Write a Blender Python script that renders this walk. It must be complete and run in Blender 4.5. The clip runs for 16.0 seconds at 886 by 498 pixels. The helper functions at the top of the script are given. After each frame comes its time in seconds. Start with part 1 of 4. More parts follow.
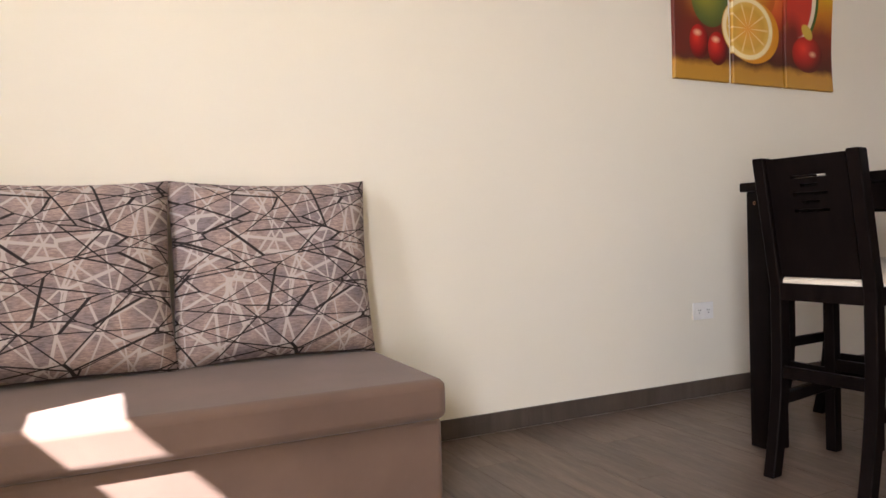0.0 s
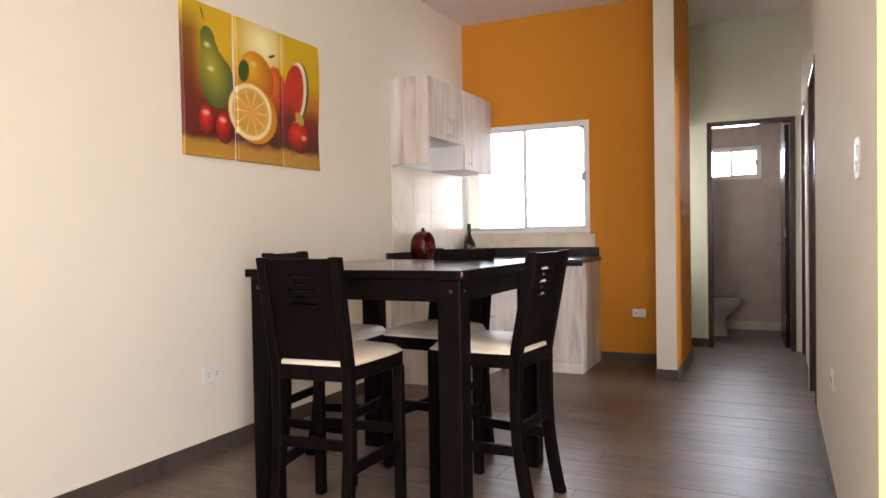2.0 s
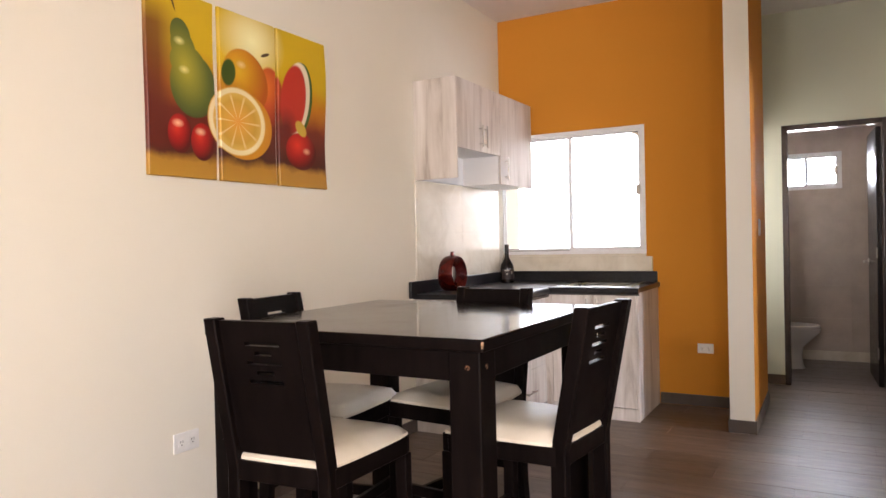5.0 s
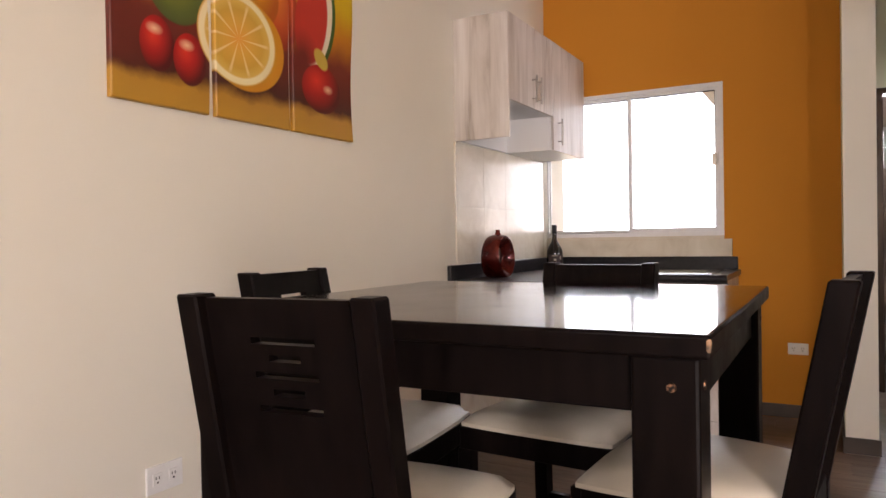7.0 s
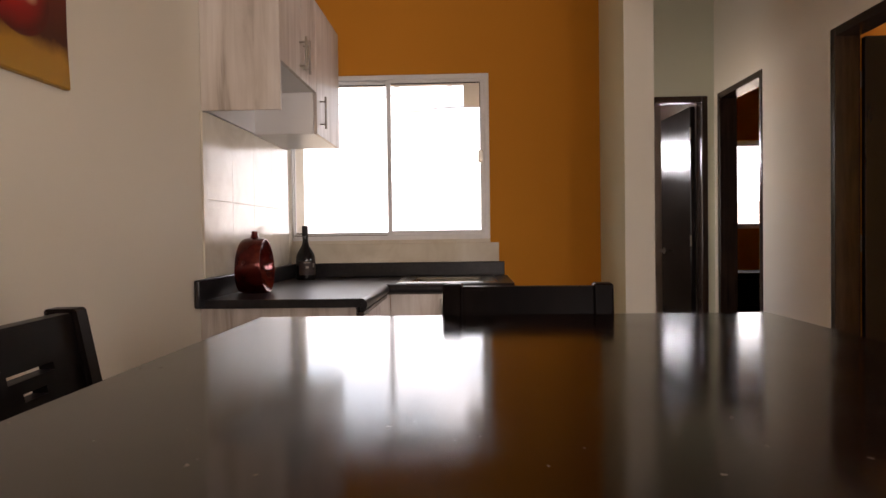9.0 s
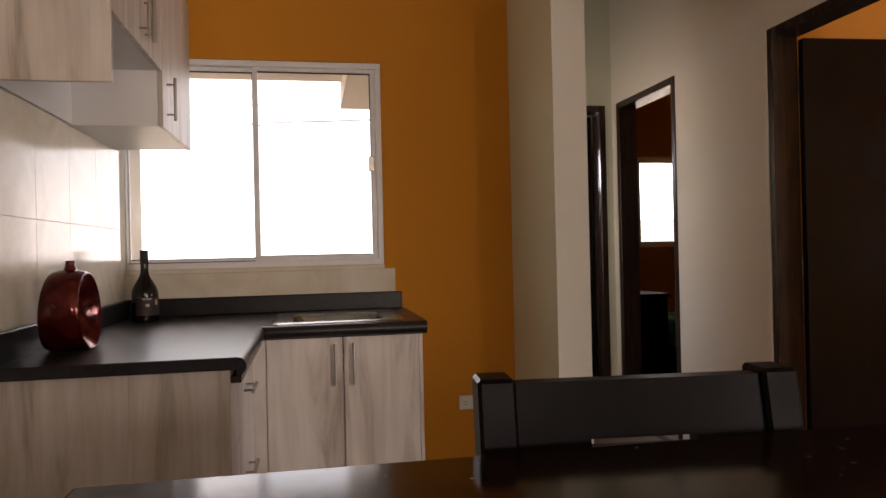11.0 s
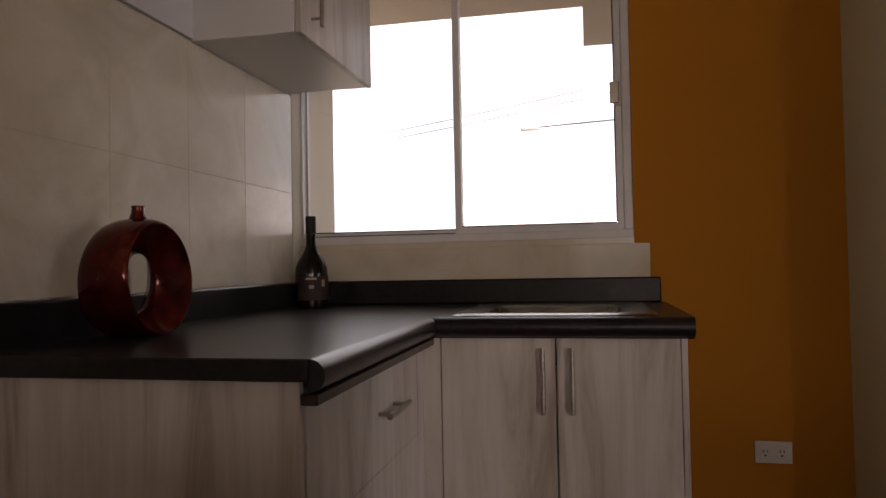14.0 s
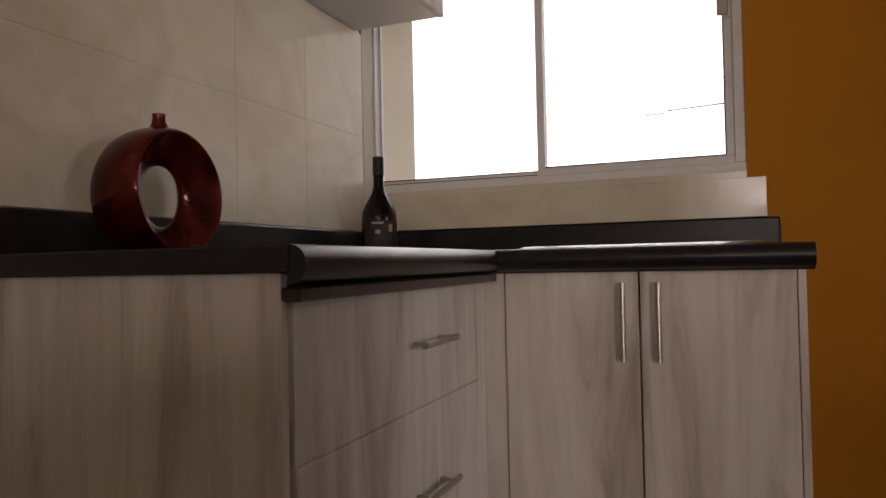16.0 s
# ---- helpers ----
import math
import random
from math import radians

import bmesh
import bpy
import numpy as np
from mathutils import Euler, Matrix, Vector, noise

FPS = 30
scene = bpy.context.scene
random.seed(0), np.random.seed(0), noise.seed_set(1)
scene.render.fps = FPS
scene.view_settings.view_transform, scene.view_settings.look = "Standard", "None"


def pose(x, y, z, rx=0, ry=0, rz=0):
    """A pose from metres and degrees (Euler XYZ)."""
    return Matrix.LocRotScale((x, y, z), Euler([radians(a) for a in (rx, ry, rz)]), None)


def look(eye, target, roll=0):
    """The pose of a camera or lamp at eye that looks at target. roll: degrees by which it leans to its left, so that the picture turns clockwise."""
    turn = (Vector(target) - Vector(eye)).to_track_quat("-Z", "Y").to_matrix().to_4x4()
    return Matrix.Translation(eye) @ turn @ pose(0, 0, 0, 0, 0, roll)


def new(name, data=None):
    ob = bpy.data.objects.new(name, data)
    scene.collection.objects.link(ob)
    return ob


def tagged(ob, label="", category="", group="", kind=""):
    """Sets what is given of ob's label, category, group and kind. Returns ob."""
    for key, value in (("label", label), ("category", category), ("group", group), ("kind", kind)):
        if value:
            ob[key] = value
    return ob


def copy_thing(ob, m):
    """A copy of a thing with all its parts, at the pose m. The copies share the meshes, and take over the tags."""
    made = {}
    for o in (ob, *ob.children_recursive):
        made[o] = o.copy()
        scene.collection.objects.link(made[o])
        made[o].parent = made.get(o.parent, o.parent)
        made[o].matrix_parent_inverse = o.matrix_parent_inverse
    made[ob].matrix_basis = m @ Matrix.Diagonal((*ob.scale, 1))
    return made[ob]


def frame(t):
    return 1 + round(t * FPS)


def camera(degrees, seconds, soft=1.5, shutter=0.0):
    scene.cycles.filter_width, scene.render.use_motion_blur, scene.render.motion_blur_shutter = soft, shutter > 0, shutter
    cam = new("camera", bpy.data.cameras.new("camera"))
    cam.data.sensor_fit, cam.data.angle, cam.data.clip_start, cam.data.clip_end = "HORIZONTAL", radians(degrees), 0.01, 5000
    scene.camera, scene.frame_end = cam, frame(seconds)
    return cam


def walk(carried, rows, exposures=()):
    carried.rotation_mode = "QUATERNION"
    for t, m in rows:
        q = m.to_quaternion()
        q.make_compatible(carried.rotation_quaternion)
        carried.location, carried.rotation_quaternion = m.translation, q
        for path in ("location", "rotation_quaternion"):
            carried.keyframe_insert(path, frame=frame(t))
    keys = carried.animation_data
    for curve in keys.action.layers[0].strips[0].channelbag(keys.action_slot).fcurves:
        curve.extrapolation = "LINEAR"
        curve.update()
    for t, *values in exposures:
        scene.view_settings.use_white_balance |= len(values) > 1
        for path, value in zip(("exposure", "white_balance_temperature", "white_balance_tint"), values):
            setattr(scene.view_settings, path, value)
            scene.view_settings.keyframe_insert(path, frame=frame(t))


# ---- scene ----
cam = camera(64.6, 16.0)
PATH = [
    (0, (0.771, 2.323, 0.838), (1.589, 4.027, 0.797), -1.7),
    (0.5, (0.706, 2.291, 0.888), (1.832, 3.807, 0.849), -1.3),
    (1, (0.657, 2.235, 0.988), (2.091, 3.464, 0.939), -1.0),
    (1.5, (0.635, 2.206, 1.026), (2.255, 3.179, 0.983), -1.0),
    (2, (0.637, 2.206, 1.129), (2.342, 3.019, 1.088), -1.0),
    (2.5, (0.638, 2.209, 1.231), (2.358, 2.992, 1.193), -0.9),
    (3, (0.666, 2.206, 1.25), (2.394, 2.971, 1.219), -1.0),
    (3.5, (0.73, 2.209, 1.248), (2.466, 2.957, 1.216), -1.0),
    (4, (0.961, 2.223, 1.224), (2.693, 2.981, 1.196), -1.1),
    (4.5, (1.153, 2.297, 1.22), (2.845, 3.138, 1.197), -1.2),
    (5, (1.332, 2.446, 1.247), (2.983, 3.364, 1.228), -1.3),
    (5.2, (1.407, 2.51, 1.23), (3.05, 3.442, 1.213), -1.3),
    (7.3, (2.086, 3.204, 1.123), (3.745, 4.108, 1.094), -0.8),
    (7.5, (2.182, 3.282, 1.12), (3.872, 4.129, 1.091), -0.8),
    (8, (2.321, 3.425, 1.115), (4.099, 4.064, 1.077), -0.9),
    (8.5, (2.427, 3.658, 1.136), (4.293, 3.957, 1.095), -0.8),
    (9, (2.555, 3.811, 1.154), (4.443, 3.878, 1.115), -0.8),
    (9.5, (2.725, 3.903, 1.211), (4.614, 3.937, 1.174), -0.7),
    (10, (2.909, 3.99, 1.228), (4.799, 3.989, 1.195), -0.6),
    (10.2, (2.981, 4.02, 1.224), (4.868, 3.904, 1.193), -0.7),
    (12.3, (3.844, 4.031, 1.118), (5.686, 3.608, 1.132), -1.5),
    (12.5, (3.918, 4.024, 1.112), (5.775, 3.674, 1.127), -1.5),
    (13, (4.079, 3.959, 1.091), (5.963, 3.822, 1.118), -1.4),
    (13.5, (4.192, 3.899, 1.088), (6.074, 4.066, 1.12), -1.2),
    (14, (4.296, 3.823, 1.043), (6.145, 4.209, 1.087), -1.1),
    (14.5, (4.391, 3.749, 0.951), (6.17, 4.387, 0.994), -1.1),
    (15, (4.464, 3.693, 0.854), (6.143, 4.561, 0.902), -1.0),
    (15.5, (4.508, 3.69, 0.8), (6.166, 4.596, 0.849), -1.0),
    (16, (4.552, 3.744, 0.882), (6.307, 4.446, 0.92), -1.2),
]
EXPOSURES = [(0.0, 3.52, 6000, 16), (0.5, 3.4, 6200, 17), (1.5, 3.7, 6300, 18), (3.5, 4.0, 6350, 19), (5.0, 3.98, 6400, 19), (7.5, 3.41, 6700, 23), (9.0, 2.87, 7100, 24), (10.0, 2.72, 7300, 24), (12.5, 2.82, 7300, 24), (13.5, 2.25, 7100, 25), (14.5, 1.62, 7300, 27), (15.0, 1.72, 7300, 27), (15.5, 1.92, 7200, 25), (16.0, 2.32, 7150, 23)]
walk(cam, [(t, look(eye, target, roll)) for t, eye, target, roll in PATH], EXPOSURES)

# ---- world, sun, large lights ----
SUN = Vector((0.93, 0.55, -1.0)).normalized()
world = bpy.data.worlds.new("sky")
scene.world = world
world.use_nodes = True
wn = world.node_tree
sky = wn.nodes.new("ShaderNodeTexSky")
sky.sky_type = 'NISHITA'
sky.sun_disc = False
sky.sun_elevation = math.asin(-SUN.z)
sky.sun_rotation = math.atan2(-SUN.x, -SUN.y)
wn.links.new(sky.outputs[0], wn.nodes["Background"].inputs[0])
wn.nodes["Background"].inputs[1].default_value = 0.08

sun = new("sun", bpy.data.lights.new("sun", 'SUN'))
sun.data.energy, sun.data.angle, sun.data.color = 5.0, radians(0.5), (1.0, 0.955, 0.89)
sun.matrix_world = look((0, 0, 20), Vector((0, 0, 20)) + SUN)


def window_light(name, eye, target, w, h, watts, colour):
    ob = new(name, bpy.data.lights.new(name, 'AREA'))
    ob.data.shape, ob.data.size, ob.data.size_y = 'RECTANGLE', w, h
    ob.data.energy, ob.data.color = watts, colour
    ob.matrix_world = look(eye, target)
    return ob


DAY = (0.86, 0.93, 1.0)
window_light("bath_daylight", (9.403, 2.674, 1.862), (8.032, 2.646, 1.134), 0.567, 0.34, 2.41, DAY)
window_light("entrance_daylight", (-0.709, 0.803, 1.181), (2.835, 1.134, 0.85), 1.04, 2.173, 15.18, (1.0, 0.95, 0.90))
window_light("living_daylight", (-0.472, 3.386, 1.739), (3.78, 2.551, 0.85), 0.595, 0.321, 3.0, (1.0, 0.96, 0.92))
# added fill lamp, aimed through the doorway to brighten the kitchen drawers
window_light("bedroom_daylight", (5.122, -1.087, 1.559), (5.623, 2.835, 0.756), 0.567, 0.85, 7.59, DAY)
# added fill lamp that brightens the corridor's end wall; no window known here
window_light("passage_daylight", (7.352, 3.572, 1.465), (7.352, 1.89, 1.134), 0.529, 1.181, 0.8, (1.0, 0.97, 0.92))

# ---- materials ----
SCALE = 0.945       # the plan below is drawn at this scale; the whole house is brought to true metres at the end



class Nodes:
    """Short hand for building a node material."""

    def __init__(self, name, rough=0.5, metal=0.0):
        self.mat = bpy.data.materials.new(name)
        self.mat.use_nodes = True
        self.tree = self.mat.node_tree
        self.bsdf = self.tree.nodes["Principled BSDF"]
        self.bsdf.inputs["Roughness"].default_value = rough
        self.bsdf.inputs["Metallic"].default_value = metal

    def add(self, kind, **values):
        node = self.tree.nodes.new(kind)
        for key, value in values.items():
            node.inputs[key.replace("_", " ")].default_value = value
        return node

    def link(self, a, b):
        self.tree.links.new(a, b)

    def coords(self, space="Object", scale=(1, 1, 1), turn=(0, 0, 0)):
        if space == "World":
            out = self.tree.nodes.new("ShaderNodeNewGeometry").outputs["Position"]
        else:
            out = self.tree.nodes.new("ShaderNodeTexCoord").outputs[space]
        m = self.add("ShaderNodeMapping", Scale=scale, Rotation=[radians(a) for a in turn])
        self.link(out, m.inputs["Vector"])
        return m.outputs[0]

    def noise(self, vec, scale, detail=4.0, rough=0.55):
        n = self.add("ShaderNodeTexNoise", Scale=scale, Detail=detail, Roughness=rough)
        self.link(vec, n.inputs["Vector"])
        return n.outputs["Fac"]

    def ramp(self, fac, stops):
        r = self.tree.nodes.new("ShaderNodeValToRGB")
        while len(r.color_ramp.elements) < len(stops):
            r.color_ramp.elements.new(0.5)
        for e, (p, c) in zip(r.color_ramp.elements, stops):
            e.position = p
            e.color = (*c, 1) if not isinstance(c, (int, float)) else (c, c, c, 1)
        self.link(fac, r.inputs[0])
        return r.outputs[0]

    def mix(self, fac, a, b, mode='MIX'):
        m = self.tree.nodes.new("ShaderNodeMixRGB")
        m.blend_type = mode
        for sock, v in zip(m.inputs, (fac, a, b)):
            if hasattr(v, "is_output"):
                self.link(v, sock)
            elif isinstance(v, (int, float)):
                sock.default_value = v
            else:
                sock.default_value = (*v, 1)
        return m.outputs[0]

    def math(self, op, a, b=0.0, c=0.0):
        m = self.tree.nodes.new("ShaderNodeMath")
        m.operation = op
        for sock, v in zip(m.inputs, (a, b, c)):
            if hasattr(v, "is_output"):
                self.link(v, sock)
            else:
                sock.default_value = v
        return m.outputs[0]

    def colour(self, out):
        self.link(out, self.bsdf.inputs["Base Color"])
        return self

    def rough(self, out):
        self.link(out, self.bsdf.inputs["Roughness"])
        return self

    def bump(self, out, strength=0.2, distance=0.002):
        b = self.add("ShaderNodeBump", Strength=strength, Distance=distance)
        self.link(out, b.inputs["Height"])
        self.link(b.outputs[0], self.bsdf.inputs["Normal"])
        return self

    def set(self, **values):
        for key, value in values.items():
            self.bsdf.inputs[key.replace("_", " ")].default_value = value
        return self


def paint(name, base, dark, rough=0.8):
    n = Nodes(name, rough)
    v = n.coords("World")
    broad = n.noise(v, 0.9, 5)
    fine = n.noise(v, 160, 2)
    n.colour(n.ramp(broad, [(0.3, dark), (0.7, base)]))
    n.set(Specular_IOR_Level=0.3)
    return n.bump(fine, 0.16, 0.0015).mat


M = {}
M["cream"] = paint("cream_wall_paint", (0.785, 0.744, 0.642), (0.755, 0.714, 0.612))
M["sage"] = paint("pale_green_wall_paint", (0.66, 0.68, 0.56), (0.63, 0.65, 0.53))
# cream yellowed to carry the light bounced off the orange wall
M["bounce_cream"] = paint("cream_paint_with_orange_bounce", (0.74, 0.71, 0.50), (0.71, 0.68, 0.47))
M["orange"] = paint("ochre_orange_wall_paint", (0.60, 0.238, 0.021), (0.57, 0.224, 0.019))
M["yellow"] = paint("warm_yellow_wall_paint", (0.80, 0.62, 0.20), (0.77, 0.60, 0.18))
M["ceiling"] = paint("white_ceiling_paint", (0.78, 0.745, 0.72), (0.75, 0.715, 0.69))
M["render"] = paint("beige_exterior_render", (0.55, 0.47, 0.38), (0.48, 0.41, 0.33), 0.85)


def plank_mat(name, a, b, c, rough):
    n = Nodes(name, rough)
    v = n.coords("World", (9.0, 0.9, 1.0))
    info = n.tree.nodes.new("ShaderNodeObjectInfo")
    shift = n.tree.nodes.new("ShaderNodeVectorMath")
    shift.operation = 'ADD'
    comb = n.tree.nodes.new("ShaderNodeCombineXYZ")
    for k in range(2):
        n.link(n.math('MULTIPLY', info.outputs["Random"], 37.0 + 11 * k), comb.inputs[k])
    n.link(v, shift.inputs[0])
    n.link(comb.outputs[0], shift.inputs[1])
    grain = n.noise(shift.outputs[0], 2.2, 8, 0.65)
    fine = n.noise(shift.outputs[0], 14, 4, 0.6)
    cloud = n.noise(n.coords("World", (1.6, 0.7, 1.0)), 1.7, 4, 0.6)
    col = n.ramp(n.math('ADD', n.math('MULTIPLY', grain, 0.72), n.math('MULTIPLY', cloud, 0.28)), [(0.28, a), (0.5, b), (0.72, c)])
    tint = n.ramp(info.outputs["Random"], [(0.0, (0.86, 0.84, 0.84)), (1.0, (1.12, 1.1, 1.08))])
    n.colour(n.mix(1.0, col, tint, 'MULTIPLY'))
    n.set(Specular_IOR_Level=0.38)
    n.rough(n.ramp(fine, [(0.3, rough - 0.07), (0.7, rough + 0.08)]))
    return n.bump(fine, 0.12, 0.001).mat


M["plank"] = plank_mat("grey_brown_wood_look_tile", (0.072, 0.051, 0.040), (0.130, 0.096, 0.075), (0.205, 0.158, 0.125), 0.36)
M["skirting"] = plank_mat("grey_brown_skirting_tile", (0.05, 0.039, 0.031), (0.078, 0.061, 0.05), (0.105, 0.084, 0.068), 0.4)
n = Nodes("grey_grout", 0.9)
M["grout"] = n.colour(n.ramp(n.noise(n.coords("World"), 60), [(0.3, (0.075, 0.062, 0.052)), (0.7, (0.12, 0.10, 0.085))])).mat

# dark lacquered wood
n = Nodes("dark_stained_wood", 0.28)
v = n.coords("Object", (6, 6, 1.0))
g = n.noise(v, 5, 8, 0.6)
n.colour(n.ramp(g, [(0.3, (0.0030, 0.0020, 0.0019)), (0.7, (0.0075, 0.0048, 0.0042))]))
n.rough(n.ramp(n.noise(n.coords("Object"), 9, 5), [(0.3, 0.29), (0.75, 0.42)]))
n.set(Specular_IOR_Level=0.045)
n2 = Nodes("worn_copper", 0.45, 0.8)
M["copper"] = n2.colour(n2.ramp(n2.noise(n2.coords("Object"), 130, 3), [(0.46, (0.012, 0.008, 0.007)), (0.60, (0.34, 0.17, 0.09))])).mat
M["darkwood"] = n.bump(g, 0.08, 0.0008).mat
n = Nodes("polished_dark_table_top", 0.11)
v = n.coords("Object", (7, 1.0, 1))
g = n.noise(v, 3, 8, 0.6)
specks = n.ramp(n.noise(n.coords("Object"), 85, 2, 0.4), [(0.755, 0.0), (0.77, 0.8)])
n.colour(n.mix(specks, n.ramp(g, [(0.3, (0.006, 0.003, 0.0026)), (0.7, (0.014, 0.0070, 0.0056))]), (0.34, 0.29, 0.25)))
n.rough(n.ramp(n.noise(n.coords("Object"), 6, 5), [(0.35, 0.09), (0.75, 0.17)]))
M["tabletop"] = n.bump(g, 0.03, 0.0005).set(IOR=1.39).mat
n = Nodes("worn_raw_wood", 0.7)
M["rawwood"] = n.colour(n.ramp(n.noise(n.coords("Object"), 40), [(0.42, (0.03, 0.018, 0.012)), (0.60, (0.40, 0.23, 0.12))])).mat

# cream leatherette
n = Nodes("cream_leatherette", 0.42)
v = n.coords("Object")
n.colour(n.ramp(n.noise(v, 6, 4), [(0.3, (0.60, 0.53, 0.42)), (0.7, (0.70, 0.63, 0.52))]))
M["leather"] = n.bump(n.noise(v, 220, 2), 0.2, 0.0006).mat

# pale wood laminate
n = Nodes("pale_wood_laminate", 0.42)
wood = n.add("ShaderNodeTexNoise", Scale=1.3, Detail=9.0, Roughness=0.62, Distortion=1.1)
n.link(n.coords("World", (6.5, 6.5, 0.75)), wood.inputs["Vector"])
g = wood.outputs["Fac"]
g2 = n.noise(n.coords("World", (38, 38, 1.6)), 1.6, 6, 0.6)
patch = n.noise(n.coords("World", (2.2, 2.2, 1.1)), 1.4, 3, 0.5)
col = n.ramp(g, [(0.32, (0.36, 0.30, 0.255)), (0.46, (0.575, 0.52, 0.47)), (0.60, (0.66, 0.61, 0.565)), (0.74, (0.71, 0.67, 0.63))])
streak = n.ramp(g2, [(0.33, (0.84, 0.82, 0.80)), (0.55, (1.0, 1.0, 1.0))])
broad = n.ramp(patch, [(0.35, (0.88, 0.86, 0.84)), (0.65, (1.04, 1.04, 1.04))])
n.colour(n.mix(1.0, n.mix(0.5, col, streak, 'MULTIPLY'), broad, 'MULTIPLY'))
M["laminate"] = n.bump(g2, 0.08, 0.0006).mat
M["melamine"] = paint("white_melamine", (0.72, 0.71, 0.70), (0.69, 0.68, 0.67), 0.4)

# black laminate worktop
n = Nodes("charcoal_worktop", 0.3)
v = n.coords("World")
n.colour(n.ramp(n.noise(v, 55, 6, 0.7), [(0.35, (0.007, 0.006, 0.007)), (0.65, (0.018, 0.016, 0.017))]))
n.set(Specular_IOR_Level=0.36)
M["worktop"] = n.bump(n.noise(v, 240, 3), 0.08, 0.0004).mat

# cream marbled tile
n = Nodes("cream_marbled_tile", 0.18)
v = n.coords("World", (1, 1, 1), (20, 35, 0))
nn = n.add("ShaderNodeTexNoise", Scale=3.5, Detail=9.0, Roughness=0.6, Distortion=1.6)
n.link(v, nn.inputs["Vector"])
n.colour(n.ramp(nn.outputs["Fac"], [(0.3, (0.58, 0.515, 0.405)), (0.52, (0.67, 0.61, 0.50)), (0.7, (0.72, 0.67, 0.565))]))
n.rough(n.ramp(nn.outputs["Fac"], [(0.35, 0.14), (0.7, 0.24)]))
M["tile"] = n.bump(n.noise(n.coords("World", (1, 1, 0.6)), 14, 3, 0.5), 0.22, 0.004).mat
n = Nodes("cream_tile_grout", 0.9)
M["tilegrout"] = n.colour(n.ramp(n.noise(n.coords("World"), 40), [(0.3, (0.50, 0.455, 0.375)), (0.7, (0.57, 0.525, 0.44))])).mat
n = Nodes("beige_bathroom_tile", 0.3)
v = n.coords("World")
M["bathtile"] = n.colour(n.ramp(n.noise(v, 5, 7), [(0.3, (0.40, 0.33, 0.27)), (0.7, (0.50, 0.42, 0.35))])).mat

n = Nodes("white_powder_coated_aluminium", 0.3)
M["whitealu"] = n.colour(n.ramp(n.noise(n.coords("World"), 20), [(0.3, (0.74, 0.74, 0.74)), (0.7, (0.80, 0.80, 0.80))])).mat
n = Nodes("brushed_nickel", 0.28, 1.0)
M["nickel"] = n.colour(n.ramp(n.noise(n.coords("Object", (1, 1, 30)), 20), [(0.3, (0.34, 0.31, 0.27)), (0.7, (0.50, 0.47, 0.42))])).mat
n = Nodes("stainless_steel", 0.24, 1.0)
M["steel"] = n.colour(n.ramp(n.noise(n.coords("World", (60, 2, 2)), 6), [(0.3, (0.21, 0.215, 0.19)), (0.7, (0.32, 0.325, 0.29))])).mat
n = Nodes("white_plastic", 0.35)
M["plastic"] = n.colour(n.ramp(n.noise(n.coords("World"), 30), [(0.3, (0.76, 0.75, 0.73)), (0.7, (0.82, 0.81, 0.79))])).mat
n = Nodes("dark_slot", 0.6)
M["black"] = n.set(Base_Color=(0.008, 0.008, 0.008, 1)).mat
n = Nodes("black_rubber_gasket", 0.7)
M["gasket"] = n.set(Base_Color=(0.015, 0.015, 0.015, 1)).mat
# window track, darkened in colour for the shadow lying in it
n = Nodes("shaded_grey_window_track", 0.5)
M["track"] = n.colour(n.ramp(n.noise(n.coords("World"), 25), [(0.3, (0.13, 0.125, 0.10)), (0.7, (0.20, 0.19, 0.155))])).mat

# window glass
n = Nodes("clear_glass", 0.0)
M["glass"] = n.set(Transmission_Weight=1.0, IOR=1.45, Base_Color=(0.97, 0.98, 0.98, 1)).mat

# dark brown door paint
n = Nodes("dark_brown_door_lacquer", 0.16)
v = n.coords("Object", (8, 8, 0.8))
g = n.noise(v, 4, 7)
n.colour(n.ramp(g, [(0.3, (0.006, 0.0036, 0.003)), (0.7, (0.014, 0.0085, 0.007))]))
n.set(Specular_IOR_Level=0.33)
M["door"] = n.rough(n.ramp(n.noise(n.coords("Object"), 5, 3), [(0.3, 0.20), (0.7, 0.27)])).mat
n = Nodes("dark_brown_frame_lacquer", 0.25)
g = n.noise(n.coords("Object", (9, 9, 1)), 4, 6)
M["doorframe"] = n.colour(n.ramp(g, [(0.3, (0.022, 0.013, 0.010)), (0.7, (0.045, 0.026, 0.019))])).mat

# sofa fabric
n = Nodes("mauve_brown_microfibre", 0.85)
v = n.coords("World")
broad = n.noise(v, 4, 5)
n.colour(n.ramp(broad, [(0.3, (0.112, 0.068, 0.049)), (0.7, (0.152, 0.094, 0.069))]))
n.set(Sheen_Weight=0.15, Sheen_Roughness=0.5)
M["sofa"] = n.bump(n.noise(v, 420, 3), 0.35, 0.0008).mat

# cushion fabric with crossing black and pale lines
n = Nodes("grey_cushion_fabric_with_lines", 0.9)
weave = n.noise(n.coords("Object", (60, 6, 320)), 1.0, 3)
base = n.ramp(weave, [(0.35, (0.19, 0.150, 0.143)), (0.65, (0.34, 0.272, 0.262))])
tone = n.ramp(n.noise(n.coords("Object"), 9, 2), [(0.36, (0.70, 0.71, 0.78)), (0.62, (1.18, 1.10, 1.02))])
col = n.mix(1.0, base, tone, 'MULTIPLY')


